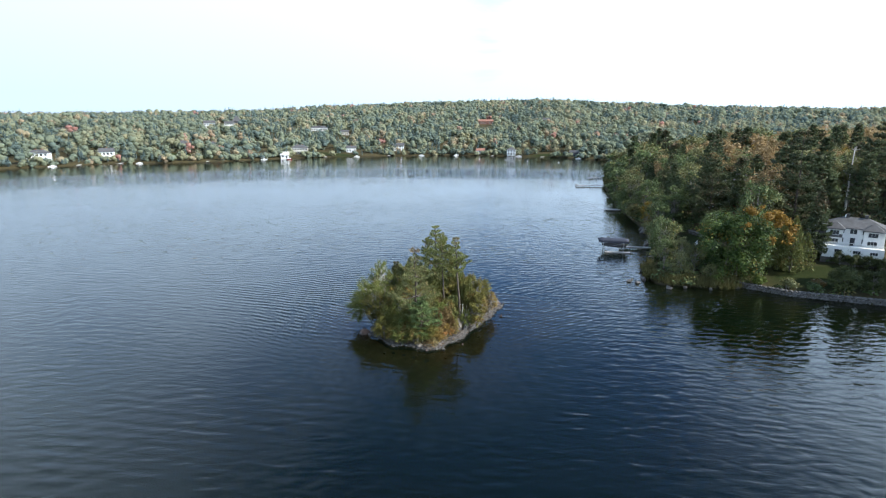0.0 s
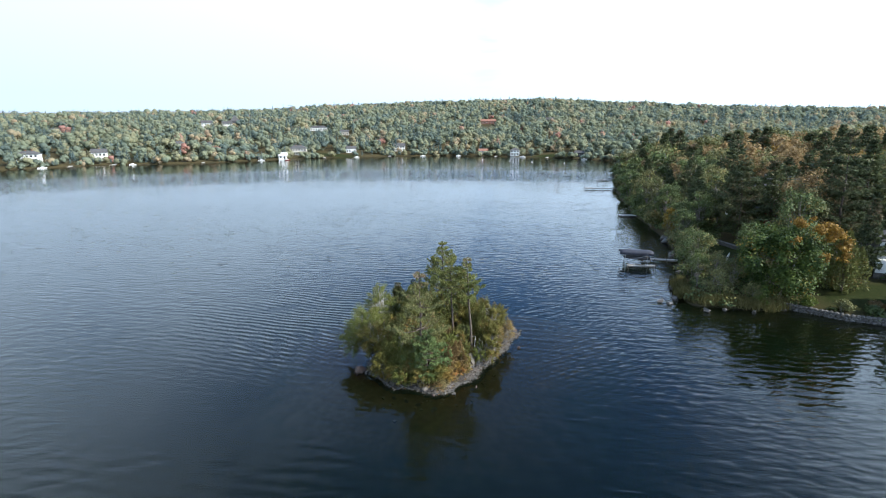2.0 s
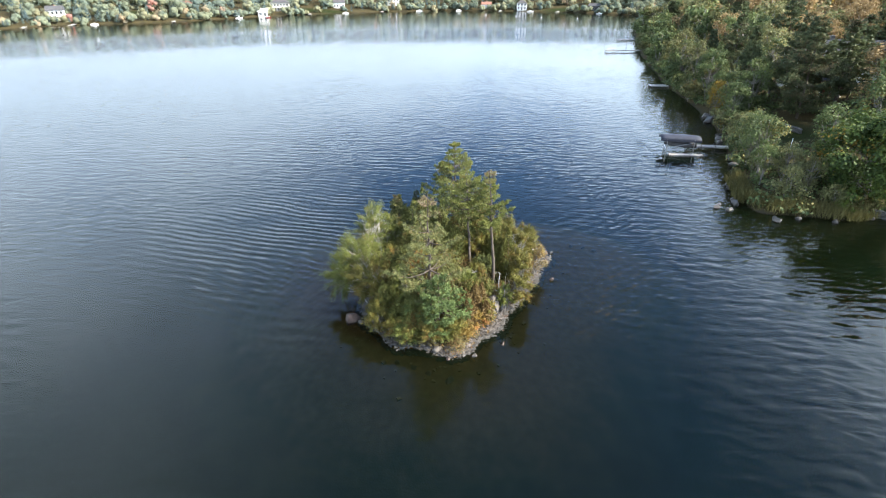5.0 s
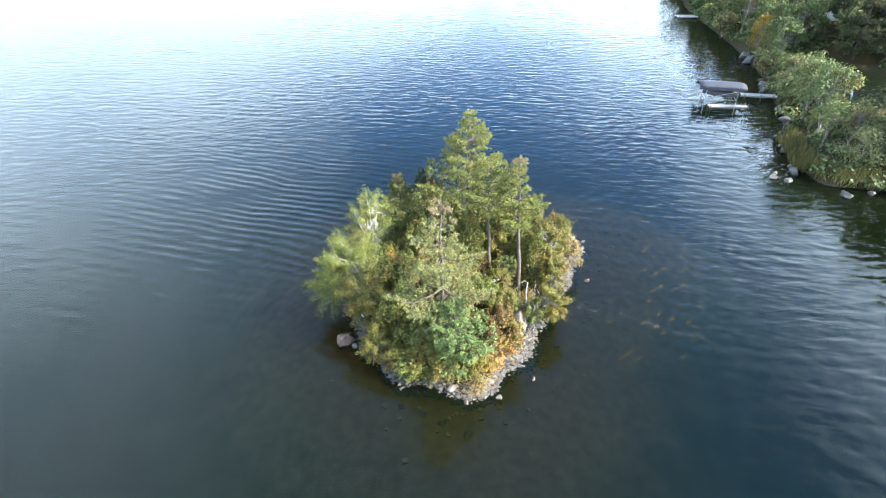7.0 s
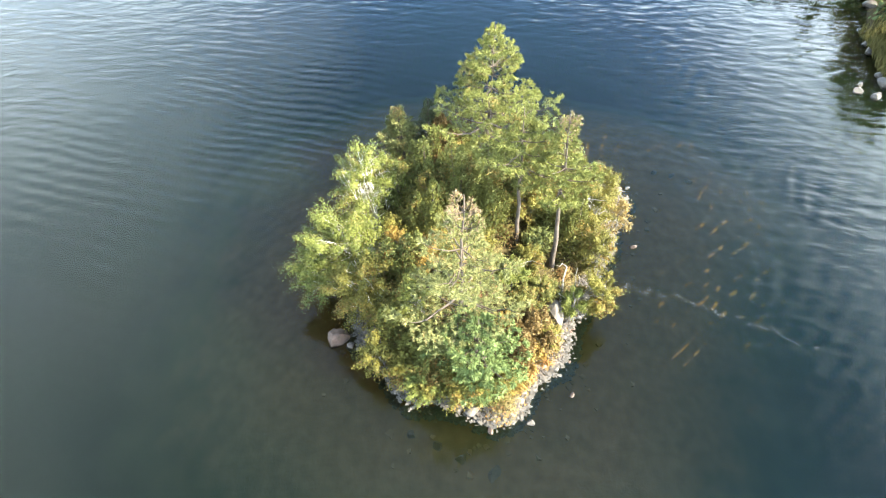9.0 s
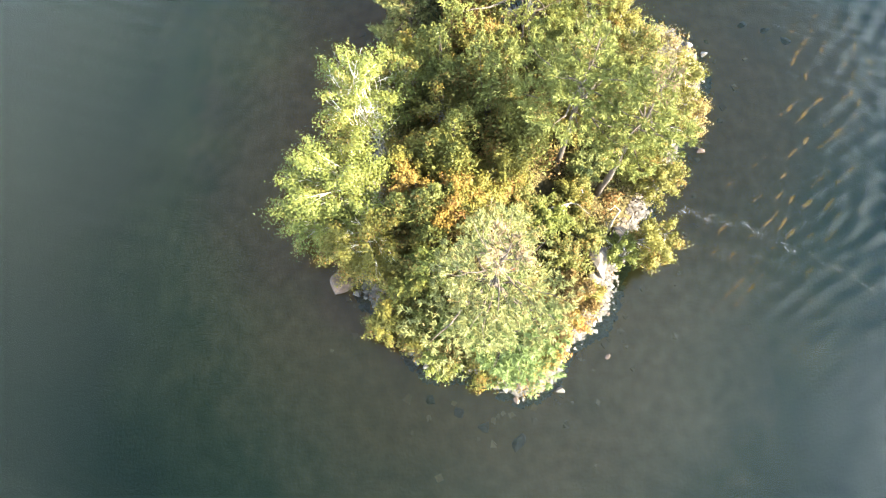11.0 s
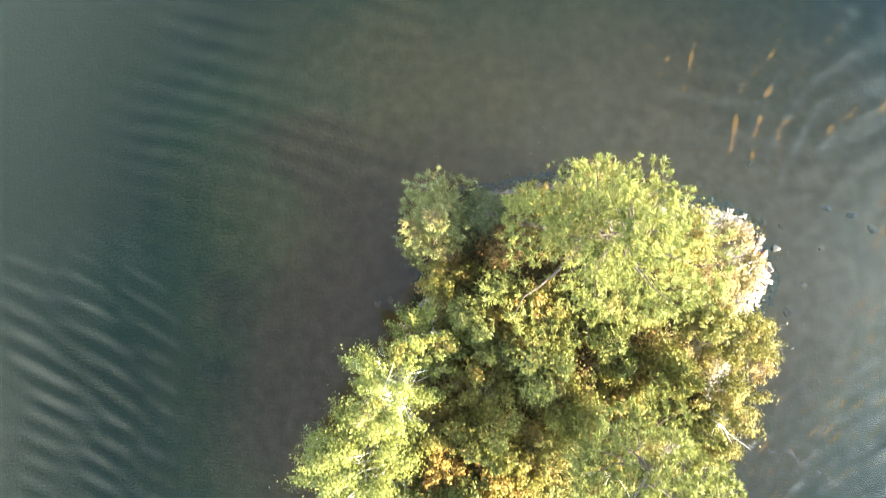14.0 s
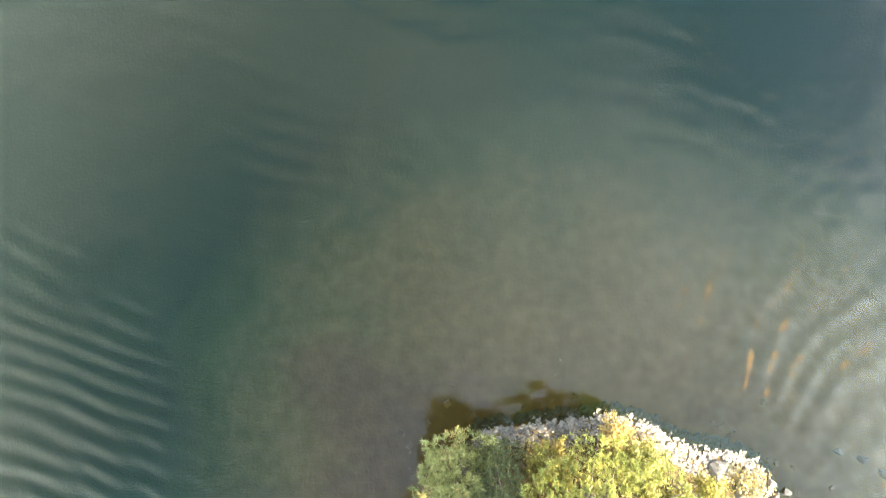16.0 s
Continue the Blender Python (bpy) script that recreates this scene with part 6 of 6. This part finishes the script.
def boat_lift():
    ob = thing("boat_lift", pose(35.6, 127.2, 0, 0, 0, -10), "boat lift under a navy canvas canopy", "boat lift")
    g = Geo()
    n, seg = 9, 7
    v = []
    for k in range(n):
        t = k / (n - 1)
        x = -3.3 + 6.6 * t
        end = 1 - 0.35 * abs(2 * t - 1) ** 6
        for j in range(seg):
            a = math.pi * j / (seg - 1)
            v.append((x, -1.45 * math.cos(a) * (0.9 + 0.1 * end), 2.25 + 0.55 * math.sin(a) * end))
    g.add(v, np.array([(i * seg + j, (i + 1) * seg + j, (i + 1) * seg + j + 1, i * seg + j + 1) for i in range(n - 1) for j in range(seg - 1)]))
    c = part("canopy", g, M_CANVAS, ob, "navy canvas canopy", True)
    sol = c.modifiers.new("thickness", "SOLIDIFY")
    sol.thickness = 0.03
    for sy in (-1, 1):
        q = Geo()
        q.box((-3.3, sy * 1.45 - 0.02, 1.95), (3.3, sy * 1.45 + 0.02, 2.25))
        part("canopy_skirt", q, M_CANVAS, c)
        for sx in (-2.2, 2.2):
            q = Geo()
            q.tube([(sx, sy * 1.4, -1.6), (sx, sy * 1.4, 2.3)], [0.06, 0.06], 8)
            part("post", q, M_ALU, ob, "aluminium post")
        q = Geo()
        q.tube([(-2.2, sy * 1.4, 0.6), (2.2, sy * 1.4, 0.6)], [0.05, 0.05], 8)
        part("side_rail", q, M_ALU, ob)
        q = Geo()
        q.tube([(-2.2, sy * 1.4, 0.65), (2.2, sy * 1.4, 1.9)], [0.035, 0.035], 6)
        part("brace", q, M_ALU, ob)
    for sx in (-2.2, 2.2):
        q = Geo()
        q.tube([(sx, -1.4, 0.55), (sx, 1.4, 0.55)], [0.06, 0.06], 8)
        part("cross_beam", q, M_ALU, ob)
    hull = boat_hull(5.2, 1.0, 0.8)
    h = part("hull", hull, M_SHINGLE, None, "", True)
    h.matrix_basis = pose(35.7, 127.2, 0.66, 0, 0, 170)
    tagged(h, "grey motorboat hull held in a boat lift", "boat")
    h.name = "motorboat"


def boat_hull(length, half, deep):
    g = Geo()
    n, seg = 9, 7
    v = []
    for k in range(n):
        t = k / (n - 1)
        w = half * (1 - max(0, (t - 0.45) / 0.55) ** 2.2) + 0.02
        for j in range(seg):
            a = math.pi * j / (seg - 1)
            v.append((-length / 2 + length * t, -w * math.cos(a), deep * (1 - math.sin(a) ** 0.7 * (1 - 0.35 * t ** 3)) + 0.1 * t ** 3))
    quads = [(i * seg + j, i * seg + j + 1, (i + 1) * seg + j + 1, (i + 1) * seg + j) for i in range(n - 1) for j in range(seg - 1)]
    quads += [(i * seg, (i + 1) * seg, (i + 1) * seg + seg - 1, i * seg + seg - 1) for i in range(n - 1)]
    g.add(v, [np.array(quads), np.array([(0, j, j + 1) for j in range(1, seg - 1)])])
    return g


boat_lift()
d4 = dock(33.2, 124.4, -2, 5.6, 1.0, "narrow floating walkway beside a boat lift", 0.18, 2)

for x, y, turn, ln, mat, mast, lab in [(-158.0, 428.5, 10, 6.5, M_WHITE, 8.0, "white sailboat moored off the far shore"), (-139.0, 432.0, -20, 5.5, M_BOATRED, 0, "small red boat off the far shore"),
                                       (-266.0, 347.5, 30, 7.0, M_WHITE, 0, "white motorboat at the far shore"), (-228.0, 380.0, 15, 6.0, M_WHITE, 0, "white motorboat at the far shore"),
                                       (-95.0, 474.0, 5, 6.0, M_WHITE, 0, "white motorboat at the far shore"), (-42.0, 494.0, 0, 7.0, M_WHITE, 0, "white motorboat at the far shore"),
                                       (-12.0, 500.0, 12, 6.0, M_WHITE, 0, "white motorboat at the far shore"), (42.0, 488.0, -12, 7.0, M_WHITE, 0, "white motorboat at the far shore"),
                                       (88.0, 462.0, -25, 6.0, M_WHITE, 0, "white motorboat at the far shore")]:
    b = thing("boat", pose(x, y, -0.15, 0, 0, turn), lab, "boat", "boats at the far shore")
    ln *= 0.72
    part("hull", boat_hull(ln, ln * 0.18, 0.65), mat, b, "", True)
    q = Geo()
    q.box((-ln * 0.15, -ln * 0.11, 0.6), (ln * 0.12, ln * 0.11, 1.2))
    part("cabin", q, M_FARWHITE, b)
    if mast:
        q = Geo()
        q.tube([(0.3, 0, 0.8), (0.3, 0, mast)], [0.07, 0.04], 6)
        part("mast", q, M_ALU, b)
        q = Geo()
        q.tube([(0.3, 0, 2.0), (-2.6, 0, 2.0)], [0.09, 0.07], 6)
        part("boom", q, M_WHITE, b)
for x, y in ((28.0, 440.0), (44.0, 430.0), (8.0, 452.0), (66.0, 420.0)):
    q = Geo()
    q.tube([(x, y, -0.3), (x, y, 0.25), (x, y, 0.55)], [0.35, 0.4, 0.12], 10)
    tagged(part("buoy", q, M_WHITE, None, "", True), "white mooring buoy on the lake", "buoy", "mooring buoys")
for x, y, turn, ln in ((-240.0, 380.0, -70, 12), (-190.0, 402.0, -65, 10), (-120.0, 466.0, -75, 11), (-70.0, 491.0, -85, 12), (20.0, 495.0, -95, 12), (62.0, 482.0, -105, 10), (-258.0, 362.0, -60, 12)):
    dock(x, y, turn, ln, 2.0, "small dock on the far shore", 0.6, 3)

WALL_LINE = [(50.8, 98.6), (57.0, 93.7), (63.0, 91.5), (70.0, 89.3), (84.0, 82.9)]
wall_ob = tagged(new("retaining_wall"), "grey fieldstone retaining wall along the water", "wall", "", "structure")
wall_kinds = [stone_mesh("stone", 640 + k, M_WALLSTONE, 0.15, 0.8) for k in range(5)]
rng = np.random.default_rng(55)
for (ax, ay), (bx, by) in zip(WALL_LINE, WALL_LINE[1:]):
    ln = math.hypot(bx - ax, by - ay)
    for row in range(3):
        n = int(ln / 0.62)
        for k in range(n):
            t = (k + 0.5 * (row % 2) + rng.uniform(-0.1, 0.1)) / n
            o = part("stone", wall_kinds[rng.integers(0, 5)], None, wall_ob)
            o.matrix_basis = pose(ax + (bx - ax) * t, ay + (by - ay) * t + rng.uniform(-0.06, 0.06), 0.1 + row * 0.36, 0, 0, math.degrees(math.atan2(by - ay, bx - ax)) + rng.uniform(-12, 12)) @ Matrix.Diagonal((0.82, 0.75, 0.62, 1))

steps = tagged(new("garden_wall"), "pale stone garden wall beside a lawn", "wall", "", "structure")
for k in range(26):
    t = (k // 2 + 0.5) / 13
    o = part("stone", wall_kinds[k % 5], None, steps)
    px, py = 56.6 + 0.6 * t, 138.5 - 8.5 * t
    o.matrix_basis = pose(px, py, height_at(px, py) + 0.25 + 0.45 * (k % 2), 0, 0, -85 + rng.uniform(-8, 8)) @ Matrix.Diagonal((0.85, 0.75, 0.8, 1))
fence = thing("white_fence", pose(51.6, 122.0, height_at(51.6, 122.0), 0, 0, 60), "short white garden railing", "railing")
for k in range(6):
    q = Geo()
    q.box((k * 0.8 - 0.05, -0.05, -0.4), (k * 0.8 + 0.05, 0.05, 1.0))
    part("post", q, M_WHITE, fence)
for z in (0.45, 0.92):
    q = Geo()
    q.box((0, -0.03, z), (4.0, 0.03, z + 0.09))
    part("rail", q, M_WHITE, fence)

for k, (x, y, s) in enumerate([(32.3, 100.7, 1.0), (33.3, 99.8, 0.9), (33.9, 100.3, 0.7), (35.2, 102.1, 1.3), (35.6, 103.4, 1.0), (36.9, 105.6, 1.2), (36.6, 108.0, 1.2), (37.0, 109.8, 0.8), (38.0, 96.8, 1.5),
                               (37.9, 112.5, 0.9), (41.6, 118.5, 1.6), (42.3, 121.5, 1.4), (43.2, 124.0, 1.3), (44.3, 131.5, 1.5), (45.5, 135.0, 1.6), (46.2, 137.0, 1.4), (48.8, 148.5, 2.8), (49.0, 151.5, 2.2),
                               (42.6, 122.8, 1.2), (44.9, 133.2, 1.3), (33.0, 102.0, 0.6), (41.0, 97.2, 0.8), (45.0, 96.3, 0.9), (50.0, 97.6, 1.0)]):
    o = new("boulder", big_rock("boulder", 420 + k, (1, 1, 1), M_DARKROCK))
    o.matrix_basis = pose(x, y, 0.12 * s, 0, 0, 37 * k) @ Matrix.Diagonal((s * 1.2, s, s * 0.75, 1))
    tagged(o, "weathered grey boulder on the wooded shore", "boulder", "boulders on the wooded shore")


def reeds():
    rng = np.random.default_rng(66)
    g = Geo()
    line = np.array([(37.6, 111.0), (36.6, 105.5), (35.6, 102.2), (38.0, 99.0), (42.6, 97.9), (46.4, 96.8), (50.0, 98.2)])
    seg = rng.integers(0, len(line) - 1, 5200)
    t = rng.random((5200, 1))
    p = line[seg] * (1 - t) + line[seg + 1] * t + np.stack([rng.uniform(-0.2, 1.9, 5200), rng.uniform(-0.3, 1.6, 5200)], 1)
    h = rng.uniform(0.7, 1.6, 5200)
    d = unit(np.stack([rng.normal(size=5200) * 0.2, rng.normal(size=5200) * 0.2, np.ones(5200)], 1))
    c = np.stack([p[:, 0], p[:, 1], np.maximum(land_height(p[:, 0], p[:, 1]), -0.1)], 1) + d * h[:, None] / 2
    leaves(g, c, np.cross(d, rng.normal(size=d.shape)), h, 0.10, rng, d)
    return g


tagged(part("reed_bed", reeds(), M_REED), "yellow-green reeds along the wooded shore", "reeds", "", "stuff")


def froth(name, points, size, count, spread, seed, label):
    """A thin line of froth and pollen drifting on the lake."""
    rng = np.random.default_rng(seed)
    pts = np.array(points, float)
    t = np.sort(rng.random(count)) * (len(pts) - 1)
    c = np.stack([np.interp(t, np.arange(len(pts)), pts[:, k]) for k in range(2)], 1)
    c += np.stack([0.25 * wavy(t * 3.0, t * 0, 2.3, seed), 0.25 * wavy(t * 3.0, t * 0, 1.7, seed + 1)], 1) + rng.normal(size=(count, 2)) * spread
    keep = wavy(t * 4.0, t * 0, 3.0, seed + 2) > -0.25
    c = c[keep]
    g = Geo()
    flat_leaf = np.concatenate([c, np.full((len(c), 1), 0.012)], 1)
    leaves(g, flat_leaf, np.tile((0.0, 0.0, 1.0), (len(c), 1)), size, size * 0.6, rng)
    return tagged(part(name, g, M_FROTH), label, "froth", "", "stuff")


froth("froth_line", [(6.6, 77.0), (8.4, 76.7), (10.1, 76.2), (13.1, 74.8), (15.5, 73.6), (17.8, 72.5)], 0.06, 260, 0.10, 71, "thin pale line of froth on the water beside the island")
